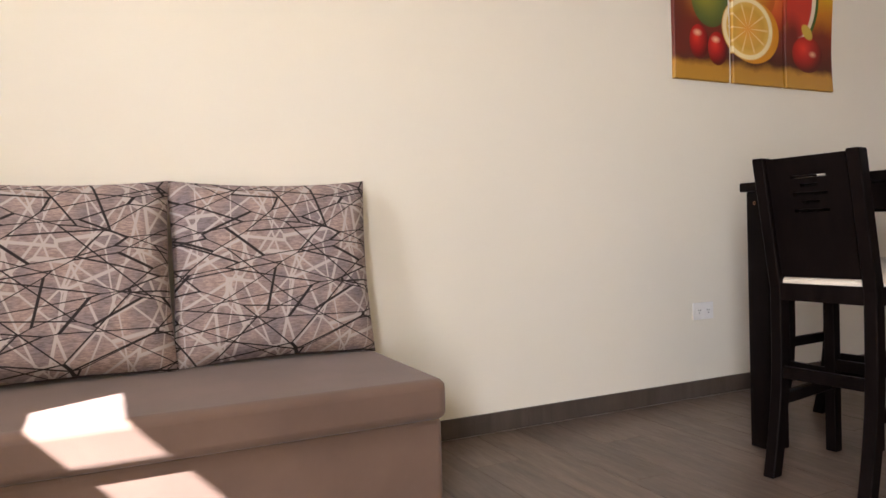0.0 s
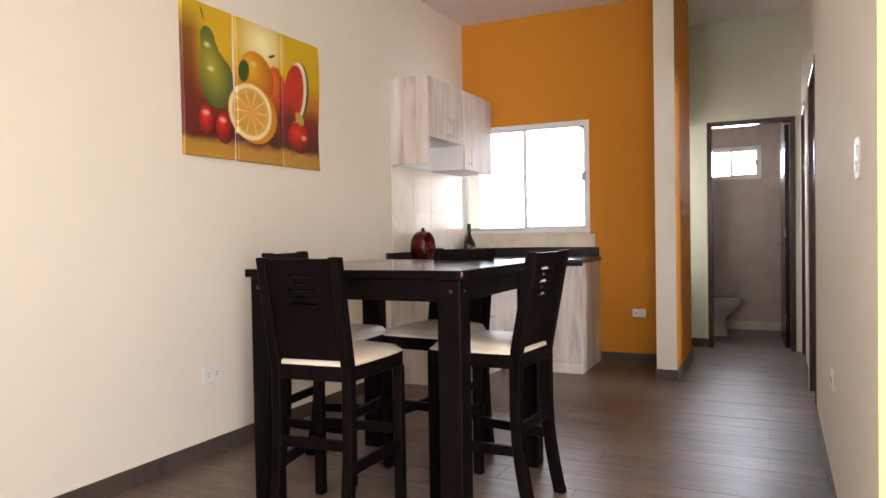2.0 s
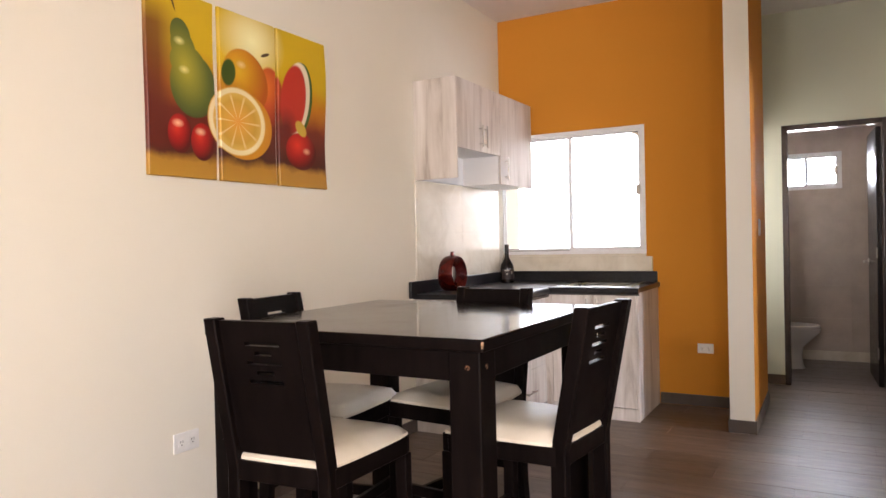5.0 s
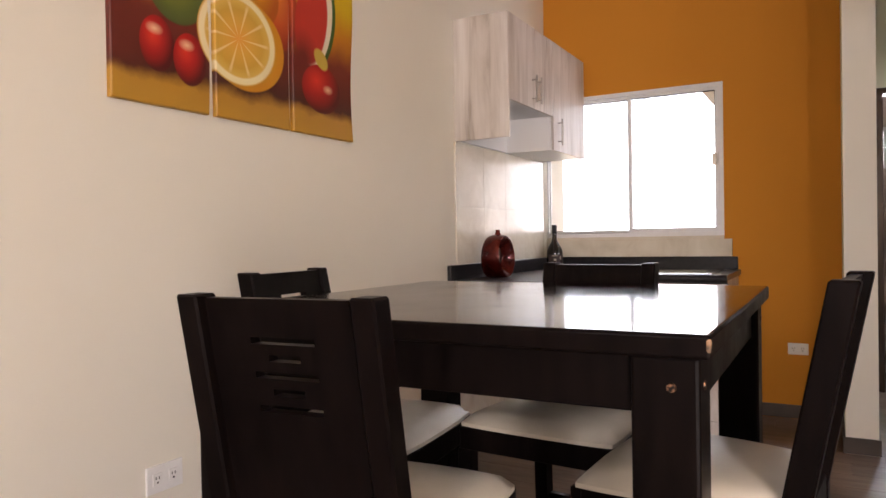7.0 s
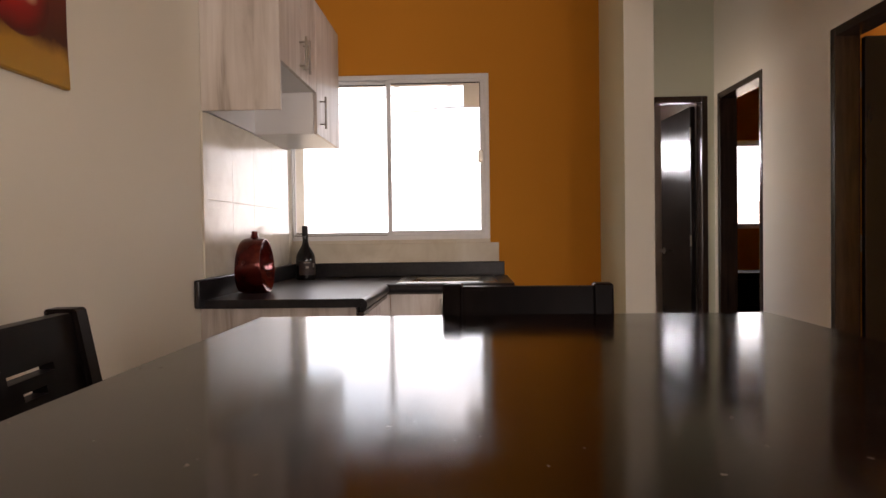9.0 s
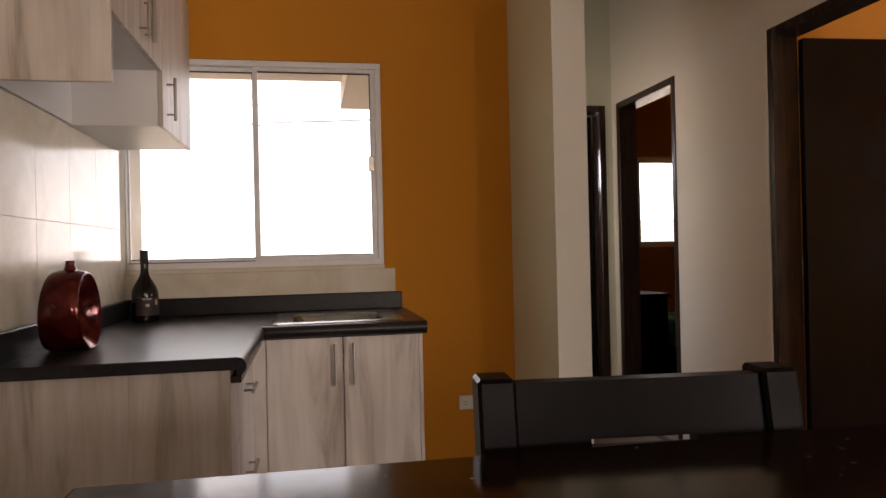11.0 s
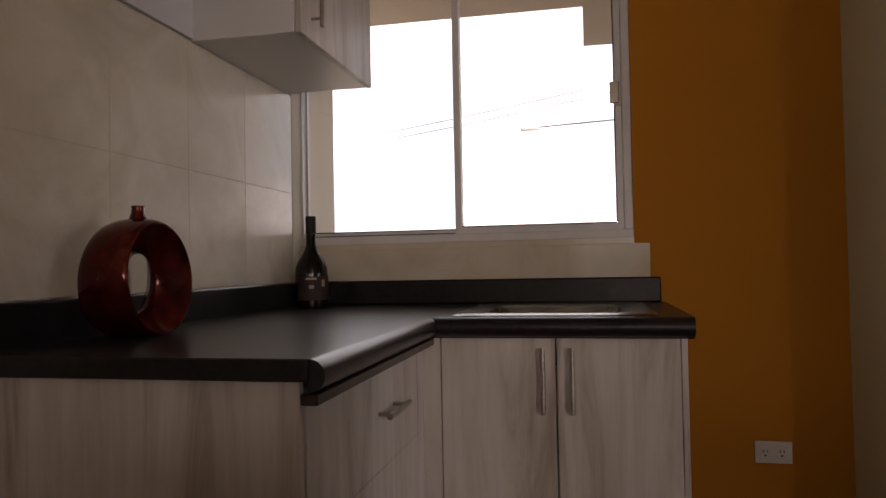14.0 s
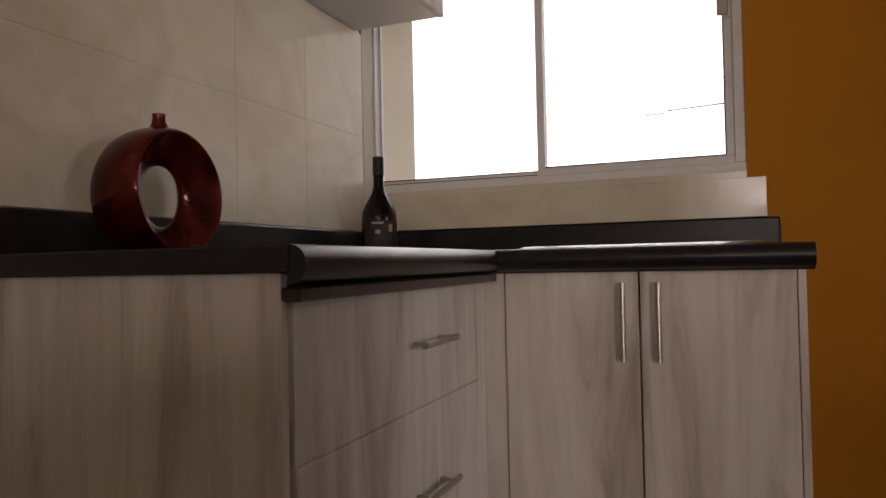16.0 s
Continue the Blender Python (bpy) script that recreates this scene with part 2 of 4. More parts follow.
def line_mask(n, turn, stretch, scale, width):
    turned = n.coords("Object", (1, 1, 1), (0, turn, 0))
    squash = n.add("ShaderNodeMapping", Scale=stretch)
    n.link(turned, squash.inputs["Vector"])
    v = squash.outputs[0]
    vo = n.tree.nodes.new("ShaderNodeTexVoronoi")
    vo.feature = 'DISTANCE_TO_EDGE'
    vo.voronoi_dimensions = '2D'
    vo.inputs["Scale"].default_value = scale
    sep = n.tree.nodes.new("ShaderNodeSeparateXYZ")
    comb = n.tree.nodes.new("ShaderNodeCombineXYZ")
    n.link(v, sep.inputs[0])
    n.link(sep.outputs[0], comb.inputs[0])
    n.link(sep.outputs[2], comb.inputs[1])
    n.link(comb.outputs[0], vo.inputs["Vector"])
    return n.ramp(vo.outputs["Distance"], [(0.0, 1.0), (width, 1.0), (width * 1.5, 0.0)])


for turn, stretch, scale, width in ((52, (0.35, 1, 1), 10, 0.026), (-48, (0.40, 1, 1), 9, 0.022), (85, (0.35, 1, 1), 9, 0.016)):
    col = n.mix(line_mask(n, turn, stretch, scale, width), col, (0.43, 0.375, 0.355))
for turn, stretch, scale, width in ((4, (0.24, 1, 1), 12, 0.015), (26, (0.28, 1, 1), 10, 0.012), (-24, (0.30, 1, 1), 9, 0.011)):
    col = n.mix(line_mask(n, turn, stretch, scale, width), col, (0.012, 0.008, 0.008))
n.colour(col)
M["cushion"] = n.bump(weave, 0.4, 0.001).mat

# vase: dark red lacquer with coppery sheen
n = Nodes("dark_red_lacquer_with_copper_sheen", 0.16, 0.55)
v = n.coords("Object", (1, 1, 1))
n.colour(n.ramp(n.noise(v, 14, 6), [(0.3, (0.025, 0.003, 0.003)), (0.58, (0.105, 0.010, 0.007)), (0.8, (0.24, 0.045, 0.022))]))
M["vase"] = n.rough(n.ramp(n.noise(v, 30), [(0.3, 0.08), (0.7, 0.22)])).mat
n = Nodes("dark_brown_bottle_glass", 0.12)
M["bottle"] = n.set(Base_Color=(0.006, 0.003, 0.0025, 1), Specular_IOR_Level=0.35).mat
n = Nodes("bottle_label_paper", 0.6)
M["label"] = n.colour(n.ramp(n.noise(n.coords("Object"), 60), [(0.4, (0.020, 0.009, 0.007)), (0.6, (0.040, 0.018, 0.013))])).mat
n = Nodes("cream_label_paper", 0.6)
M["label_pale"] = n.set(Base_Color=(0.40, 0.34, 0.28, 1)).mat
n = Nodes("white_glazed_ceramic", 0.12)
M["ceramic"] = n.set(Base_Color=(0.72, 0.71, 0.69, 1)).mat
n = Nodes("olive_green_bedspread", 0.9)
M["bedspread"] = n.colour(n.ramp(n.noise(n.coords("World"), 14), [(0.3, (0.11, 0.17, 0.035)), (0.7, (0.17, 0.25, 0.055))])).mat
n = Nodes("pale_concrete", 0.9)
M["concrete"] = n.colour(n.ramp(n.noise(n.coords("World"), 3, 8), [(0.3, (0.42, 0.40, 0.37)), (0.7, (0.55, 0.52, 0.48))])).mat
n = Nodes("dry_ground", 0.95)
M["ground"] = n.colour(n.ramp(n.noise(n.coords("World"), 0.6, 8), [(0.3, (0.28, 0.23, 0.17)), (0.7, (0.40, 0.34, 0.26))])).mat
n = Nodes("concrete_block", 0.9)
M["block"] = n.colour(n.ramp(n.noise(n.coords("World"), 6, 6), [(0.3, (0.20, 0.18, 0.16)), (0.7, (0.29, 0.265, 0.235))])).mat
n = Nodes("grey_galvanised_metal", 0.5, 0.8)
M["galv"] = n.set(Base_Color=(0.35, 0.35, 0.36, 1)).mat
n = Nodes("leaf_green", 0.7)
info = n.tree.nodes.new("ShaderNodeNewGeometry")
M["leaf"] = n.colour(n.ramp(info.outputs["Random Per Island"], [(0.0, (0.06, 0.09, 0.02)), (1.0, (0.16, 0.17, 0.03))])).mat
n = Nodes("tree_bark", 0.9)
M["bark"] = n.colour(n.ramp(n.noise(n.coords("Object", (4, 4, 1)), 12), [(0.3, (0.08, 0.055, 0.04)), (0.7, (0.16, 0.12, 0.09))])).mat


# painted fruit on the three canvases, laid out in metres of the wall
def painting():
    n = Nodes("fruit_still_life_paint", 0.45)
    pos = n.tree.nodes.new("ShaderNodeNewGeometry").outputs["Position"]
    sep = n.tree.nodes.new("ShaderNodeSeparateXYZ")
    n.link(pos, sep.inputs[0])
    u = n.math('DIVIDE', n.math('SUBTRACT', sep.outputs[0], 3.420 * SCALE), 1.212 * SCALE)
    w = n.math('DIVIDE', n.math('SUBTRACT', sep.outputs[2], 1.637 * SCALE), 0.831 * SCALE)
    wob = n.math('MULTIPLY', n.math('SUBTRACT', n.noise(pos, 9, 4), 0.5), 0.10)

    def blob(cx, cy, rx, ry, turn=0.0, soft=0.05):
        dx, dy = n.math('SUBTRACT', u, cx), n.math('SUBTRACT', w, cy)
        c, s = math.cos(radians(turn)), math.sin(radians(turn))
        a = n.math('DIVIDE', n.math('ADD', n.math('MULTIPLY', dx, c), n.math('MULTIPLY', dy, s)), rx)
        b = n.math('DIVIDE', n.math('SUBTRACT', n.math('MULTIPLY', dy, c), n.math('MULTIPLY', dx, s)), ry)
        d = n.math('SQRT', n.math('ADD', n.math('MULTIPLY', a, a), n.math('MULTIPLY', b, b)))
        return d, n.ramp(d, [(0.0, 1.0), (1 - soft, 1.0), (1.0, 0.0)]), a, b

    def fruit(col, cx, cy, rx, ry, stops, turn=0.0, soft=0.04, shine=None):
        d, mask, a, b = blob(cx, cy, rx, ry, turn, soft)
        # brightness falls off from the upper left of each fruit
        da, db = n.math('ADD', a, 0.25), n.math('SUBTRACT', b, 0.3)
        d2 = n.math('SQRT', n.math('ADD', n.math('MULTIPLY', da, da), n.math('MULTIPLY', db, db)))
        shade = n.ramp(n.math('MULTIPLY', d2, 0.75), stops)
        col = n.mix(mask, col, shade)
        if shine:
            _, m2, _, _ = blob(shine[0], shine[1], 0.030, 0.026, 0, 0.95)
            col = n.mix(n.math('MULTIPLY', m2, 0.7), col, (0.92, 0.70, 0.42))
        return col

    # ground: yellow above, dark red below and at the left, pale glow in the middle, tan table at the foot
    col = n.ramp(n.math('ADD', w, wob), [(0.0, (0.46, 0.24, 0.025)), (0.09, (0.46, 0.23, 0.025)), (0.15, (0.07, 0.015, 0.010)),
                                         (0.36, (0.17, 0.022, 0.012)), (0.52, (0.52, 0.19, 0.012)), (0.70, (0.62, 0.41, 0.010))])
    side = n.ramp(u, [(0.0, 1.0), (0.05, 0.95), (0.15, 0.0)])
    low = n.ramp(w, [(0.10, 0.0), (0.18, 1.0), (0.80, 0.85), (0.97, 0.0)])
    col = n.mix(n.math('MULTIPLY', side, low), col, (0.13, 0.018, 0.010))
    d, glow, _, _ = blob(0.52, 0.86, 0.20, 0.24, 0, 0.95)
    col = n.mix(glow, col, (0.95, 0.90, 0.50))
    # pear
    masks = [blob(*p)[1] for p in ((0.152, 0.765, 0.048, 0.095, 6, 0.06), (0.164, 0.700, 0.058, 0.110, 10, 0.06), (0.186, 0.620, 0.086, 0.110, 14, 0.06), (0.208, 0.510, 0.112, 0.182, 0, 0.05))]
    pear = n.math('MAXIMUM', n.math('MAXIMUM', masks[0], masks[1]), n.math('MAXIMUM', masks[2], masks[3]))
    d, _, _, _ = blob(0.172, 0.60, 0.17, 0.36, 10, 0.5)
    col = n.mix(pear, col, n.ramp(d, [(0.0, (0.44, 0.37, 0.035)), (0.30, (0.25, 0.25, 0.028)), (0.62, (0.10, 0.125, 0.022)), (0.90, (0.035, 0.055, 0.022))]))
    for at in ((0.145, 0.735), (0.165, 0.585)):
        col = n.mix(blob(*at, 0.028, 0.026, 0, 0.9)[1], col, (0.80, 0.72, 0.30))
    _, stem, _, _ = blob(0.118, 0.935, 0.005, 0.055, 14, 0.3)
    col = n.mix(stem, col, (0.06, 0.03, 0.01))
    # cherries at the foot of the pear
    red = [(0.0, (0.72, 0.045, 0.02)), (0.4, (0.42, 0.010, 0.008)), (0.9, (0.09, 0.005, 0.005))]
    col = fruit(col, 0.138, 0.235, 0.056, 0.110, red, 0, 0.06, (0.13, 0.29))
    col = fruit(col, 0.245, 0.205, 0.058, 0.108, red, 0, 0.06, (0.235, 0.26))
    # mango with a leaf
    peach = [(0.0, (0.72, 0.20, 0.03)), (0.5, (0.55, 0.09, 0.02)), (0.9, (0.30, 0.03, 0.01))]
    col = fruit(col, 0.620, 0.55, 0.085, 0.19, peach, 0, 0.10)
    gold = [(0.0, (0.74, 0.44, 0.015)), (0.45, (0.58, 0.25, 0.008)), (0.9, (0.42, 0.09, 0.008))]
    col = fruit(col, 0.480, 0.61, 0.128, 0.19, gold, 8, 0.05, (0.455, 0.70))
    _, leaf, _, _ = blob(0.385, 0.635, 0.040, 0.085, -6, 0.15)
    col = n.mix(leaf, col, (0.045, 0.08, 0.010))
    _, stalk, _, _ = blob(0.595, 0.80, 0.034, 0.011, 32, 0.3)
    col = n.mix(stalk, col, (0.10, 0.05, 0.01))
    # melon wedge
    _, rind, a, b = blob(0.806, 0.575, 0.092, 0.255, -7, 0.03)
    col = n.mix(rind, col, (0.045, 0.11, 0.02))
    _, pith, _, _ = blob(0.793, 0.580, 0.088, 0.250, -7, 0.05)
    col = n.mix(pith, col, (0.80, 0.70, 0.52))
    _, flesh, _, _ = blob(0.769, 0.568, 0.086, 0.240, -7, 0.08)
    col = n.mix(flesh, col, (0.50, 0.035, 0.020))
    _, shadow, _, _ = blob(0.72, 0.36, 0.09, 0.16, 0, 0.8)
    col = n.mix(shadow, col, (0.14, 0.012, 0.010))
    # apple and a small leaf
    col = fruit(col, 0.815, 0.235, 0.105, 0.125, red, 0, 0.05, (0.85, 0.24))
    _, leaf2, _, _ = blob(0.815, 0.385, 0.035, 0.060, 25, 0.2)
    col = n.mix(leaf2, col, (0.50, 0.36, 0.05))
    # halved orange
    d, back, a, b = blob(0.462, 0.338, 0.166, 0.206, 0, 0.03)
    col = n.mix(back, col, (0.60, 0.25, 0.012))
    d, disc, a, b = blob(0.430, 0.355, 0.160, 0.206, 0, 0.02)
    peel = n.ramp(d, [(0.0, (0.78, 0.34, 0.04)), (0.30, (0.72, 0.38, 0.05)), (0.62, (0.62, 0.35, 0.04)), (0.80, (0.72, 0.46, 0.09)), (0.84, (0.86, 0.74, 0.44)), (0.94, (0.86, 0.72, 0.40)), (0.98, (0.64, 0.34, 0.04))])
    ang = n.math('ARCTAN2', b, a)
    seg = n.math('ABSOLUTE', n.math('SINE', n.math('MULTIPLY', ang, 5.0)))
    spoke = n.math('MULTIPLY', n.ramp(seg, [(0.0, 0.9), (0.12, 0.75), (0.34, 0.0)]), n.ramp(d, [(0.0, 0.2), (0.15, 0.9), (0.7, 0.8), (0.82, 0.0)]))
    col = n.mix(disc, col, n.mix(spoke, peel, (0.88, 0.68, 0.36)))
    n.colour(col)
    return n.bump(n.noise(pos, 300, 2), 0.15, 0.0006).mat


M["painting"] = painting()

# ---- building blocks ----


def mesh_of(bm, name):
    me = bpy.data.meshes.new(name)
    bm.normal_update()
    bm.to_mesh(me)
    bm.free()
    return me


def box(bm, x0, x1, y0, y1, z0, z1, bevel=0.0, seg=2, m=None):
    """A box, with rounded edges if bevel is given, added to bm."""
    made = bmesh.ops.create_cube(bm, size=1.0)["verts"]
    bmesh.ops.scale(bm, vec=(x1 - x0, y1 - y0, z1 - z0), verts=made)
    bmesh.ops.translate(bm, vec=((x0 + x1) / 2, (y0 + y1) / 2, (z0 + z1) / 2), verts=made)
    if bevel:
        edges = list({e for v in made for e in v.link_edges})
        made = [g for g in bmesh.ops.bevel(bm, geom=edges, offset=bevel, segments=seg, profile=0.5, affect='EDGES')["verts"]]
    if m is not None:
        bmesh.ops.transform(bm, matrix=m, verts=made)
    return made


def tube(bm, a, b, r, seg=12, r2=None):
    a, b = Vector(a), Vector(b)
    d = b - a
    m = Matrix.Translation((a + b) / 2) @ d.to_track_quat('Z', 'Y').to_matrix().to_4x4()
    return bmesh.ops.create_cone(bm, cap_ends=True, segments=seg, radius1=r, radius2=r if r2 is None else r2, depth=d.length, matrix=m)["verts"]


def lathe(bm, profile, seg=32, centre=(0, 0, 0)):
    rings = []
    for r, z in profile:
        rings.append([bm.verts.new((centre[0] + r * math.cos(2 * math.pi * k / seg), centre[1] + r * math.sin(2 * math.pi * k / seg), centre[2] + z)) for k in range(seg)])
    for a, b in zip(rings, rings[1:]):
        for k in range(seg):
            bm.faces.new((a[k], a[(k + 1) % seg], b[(k + 1) % seg], b[k]))
    bm.faces.new(rings[0][::-1])
    bm.faces.new(rings[-1])


def part(name, bm, material, parent=None, label="", smooth=False):
    ob = new(name, mesh_of(bm, name))
    for mat in material if isinstance(material, (list, tuple)) else (material,):
        ob.data.materials.append(mat)
    if smooth:
        ob.data.set_sharp_from_angle(angle=radians(40))
        for p in ob.data.polygons:
            p.use_smooth = p.area < 0.02
    ob.parent = parent
    return tagged(ob, label)


def thing(name, label, category, at=(0, 0, 0), turn=0.0, group="", kind=""):
    ob = new(name)
    ob.matrix_world = pose(*at, 0, 0, turn)
    return tagged(ob, label, category, group, kind)


def setting(name, bm, material, label, category, smooth=False):
    return tagged(part(name, bm, material, None, label, smooth), "", category, "", "structure")


def slab_with_holes(axis, c0, c1, a0, a1, z0, z1, holes, mats, pick):
    """A wall standing across axis from c0 to c1, running a0..a1, with holes (a, b, z, z)."""
    bm = bmesh.new()
    cuts_a = sorted({a0, a1, *[h[0] for h in holes], *[h[1] for h in holes]})
    cuts_z = sorted({z0, z1, *[h[2] for h in holes], *[h[3] for h in holes]})
    for p, q in zip(cuts_a, cuts_a[1:]):
        for r, s in zip(cuts_z, cuts_z[1:]):
            mid = ((p + q) / 2, (r + s) / 2)
            if any(h[0] < mid[0] < h[1] and h[2] < mid[1] < h[3] for h in holes):
                continue
            if axis == 'x':
                box(bm, c0, c1, p, q, r, s)
            else:
                box(bm, p, q, c0, c1, r, s)
    bmesh.ops.remove_doubles(bm, verts=bm.verts, dist=0.0002)
    seen = {}
    for f in bm.faces:
        seen.setdefault(tuple(round(c, 3) for c in f.calc_center_median()), []).append(f)
    bmesh.ops.delete(bm, geom=[f for fs in seen.values() if len(fs) > 1 for f in fs], context='FACES')
    bm.normal_update()
    for f in bm.faces:
        f.material_index = pick(f.normal, f.calc_center_median())
    return bm


# ---- structure ----
LW, RW, KW, EW, BW, FW = 5.152, 2.119, 7.10, 8.203, 10.20, -0.5   # left, right, kitchen, end, back-of-house, front walls
CORNER, CEIL, HEAD = 2.61, 3.248, 2.262
BATH = 9.70
T = 0.12


def wall(name, axis, c0, c1, a0, a1, holes, mats, pick=lambda n, c: 0, label="", z1=CEIL):
    bm = slab_with_holes(axis, c0, c1, a0, a1, -0.05, z1, holes, mats, pick)
    return setting(name, bm, [M[m] for m in mats], label, "wall")


wall("wall_left", 'y', LW, LW + T, FW - T, 7.50, [], ["cream", "render"], lambda n, c: 1 if n.y > 0.5 or c.x > KW + 0.1 else 0, "cream painted living room and kitchen wall")
wall("wall_right", 'y', RW - T, RW, CORNER, EW, [(5.566, 6.46, -0.05, HEAD), (7.318, 8.12, -0.05, HEAD)], ["cream", "yellow"],
     lambda n, c: 1 if n.y < -0.5 or n.x < -0.5 and c.x < CORNER + 0.02 else 0, "cream painted wall with two doorways")
wall("wall_accent", 'x', CORNER, CORNER + T, -1.6, RW - T, [], ["yellow"], label="warm yellow accent wall lit by the sun")
wall("wall_kitchen", 'x', KW, KW + T, 3.205, LW, [(3.89, LW, 1.19, 2.226)], ["orange", "render"], lambda n, c: 1 if n.x > 0.5 else 0, "ochre orange kitchen wall with a window")
# the kitchen-facing side has the orange wall's bounce put into its colour
wall("wall_stub", 'y', 3.05, 3.205, 6.42, 7.458, [], ["cream", "orange", "bounce_cream"], lambda n, c: 1 if n.y < -0.5 else 2 if n.y > 0.5 else 0, "stub wall, cream on its end and ochre towards the corridor")
wall("wall_end", 'x', EW, EW + T, RW - T, 3.55, [(2.171, 2.966, -0.05, HEAD)], ["sage", "bathtile"], lambda n, c: 1 if n.x > 0.5 else 0, "pale green wall with the bathroom doorway")
# the opening is added to let the passage fill lamp in
wall("wall_corridor_side", 'y', 3.55, 3.55 + T, KW + T, BATH, [(7.48, 8.08, 0.9, 2.2)], ["sage", "bathtile"], lambda n, c: 1 if c.x > 8.25 else 0, "plain wall closing the side passage, with an added opening for fill light")
wall("wall_bath_back", 'x', BATH, BATH + T, RW, 3.55 + T, [(2.493, 3.143, 1.78, 2.163)], ["bathtile", "render"], lambda n, c: 1 if n.x > 0.5 else 0, "rear bathroom wall with a small high window")
wall("wall_back", 'x', BW, BW + T, -1.12, RW, [(0.31, 1.47, 1.24, 2.17)], ["orange", "render"], lambda n, c: 1 if n.x > 0.5 else 0, "rear bedroom wall with a window")
wall("wall_bath_right", 'y', RW - T, RW, EW + T, BW, [], ["bathtile", "orange", "render"], lambda n, c: (0 if c.x < BATH else 2) if n.y > 0 else 1, "tiled bathroom side wall")
# unseen opening, placed to suit the bedroom fill lamp behind it
wall("wall_bedrooms_far", 'y', -1.12, -1.0, CORNER + T, BW, [(5.12, 5.72, 1.2, 2.1)], ["orange", "render"], lambda n, c: 1 if n.y < -0.5 else 0, "bedroom far wall")
wall("wall_between_bedrooms", 'x', 6.6, 6.72, -1.0, RW - T, [], ["orange"], label="wall between the two bedrooms")
wall("wall_front", 'x', FW - T, FW, -1.6, LW, [(0.3, 1.42, -0.05, 2.46), (3.25, 3.915, 1.655, 2.02)], ["cream", "render"], lambda n, c: 1 if n.x < -0.5 else 0, "front wall of the living room")
wall("wall_living_side", 'y', -1.72, -1.6, FW - T, CORNER + T, [], ["cream"], label="side wall of the living room")

bm = bmesh.new()
box(bm, FW - T, KW + T, -1.72, LW + T, CEIL, CEIL + 0.15)
box(bm, KW + T, BATH + T, -1.12, 3.55 + T, CEIL, CEIL + 0.15)
box(bm, BATH + T, BW + T, -1.12, RW, CEIL, CEIL + 0.15)
setting("ceiling", bm, M["ceiling"], "flat white painted ceiling", "ceiling")
bm = bmesh.new()
box(bm, EW + T, BATH, RW, 3.55, 2.55, 2.62)
setting("ceiling_bathroom", bm, M["ceiling"], "low white bathroom ceiling", "ceiling")
bm = bmesh.new()
box(bm, -60, 80, -60, 60, -0.30, -0.12)
setting("ground", bm, M["ground"], "dry bare earth around the house", "ground")
bm = bmesh.new()
box(bm, FW - 4.0, BW + 0.4, -4.0, LW + T, -0.12, -0.008)
floor = setting("floor", bm, M["grout"], "grey-brown wood-look porcelain plank floor", "floor")


def skirting(name, axis, c, side, spans):
    """Tile strips 0.09 high along one wall face; side is the way it faces."""
    for a, b in spans:
        bm = bmesh.new()
        p, q = (c, c + side * 0.011)
        p, q = min(p, q), max(p, q)
        s = a
        while s < b - 1e-4:
            e = min(s + 0.60, b)
            if axis == 'y':
                box(bm, s, e - 0.002, p, q, 0.004, 0.09)
            else:
                box(bm, p, q, s, e - 0.002, 0.004, 0.09)
            s = e
        setting(name, bm, M["skirting"], "grey-brown tile skirting along the wall", "skirting")


skirting("baseboard", 'y', LW, -1, [(FW, 5.58)])
skirting("baseboard", 'y', RW, 1, [(CORNER, 5.566), (6.495, 7.318)])
skirting("baseboard", 'x', KW, -1, [(3.205, 3.80)])
skirting("baseboard", 'y', 3.205, 1, [(6.42, KW - 0.012)])
skirting("baseboard", 'x', 6.42, -1, [(3.039, 3.216)])
skirting("baseboard", 'y', 3.05, -1, [(6.42, 7.458)])
skirting("baseboard", 'x', EW, -1, [(2.966, 3.54)])
skirting("baseboard", 'x', 6.72, 1, [(-1.0, 1.99)])
bm = bmesh.new()
box(bm, BATH - 0.012, BATH, RW, 3.55, 0.0, 0.10)
setting("baseboard", bm, M["tile"], "pale tile skirting in the bathroom", "skirting")


# ---- doors ----
def doorway(name, axis, c0, c1, a0, a1, label):
    """A dark frame lining a doorway, 3 mm proud of the wall on both sides."""
    holder = thing(name, label, "door frame", kind="structure")
    w, p = 0.045, 0.006
    for nm, (p0, p1, z0, z1) in (("jamb", (a0, a0 + w, 0.0, HEAD)), ("jamb", (a1 - w, a1, 0.0, HEAD)), ("head", (a0 + w, a1 - w, HEAD - w, HEAD))):
        bm = bmesh.new()
        if axis == 'x':
            box(bm, c0 - p, c1 + p, p0, p1, z0, z1, 0.003, 1)
        else:
            box(bm, p0, p1, c0 - p, c1 + p, z0, z1, 0.003, 1)
        part(nm, bm, M["doorframe"], holder)
    if axis == 'y':
        # strip added on the far side to imitate the light-catching edge of the reveal
        bm = bmesh.new()
        box(bm, a1 + 0.001, a1 + 0.034, c1 + 0.0005, c1 + 0.012, 0.0, HEAD, 0.003, 1)
        part("casing", bm, M["cream"], holder, "cream strip standing in for the lit reveal edge beside the frame")
    return holder


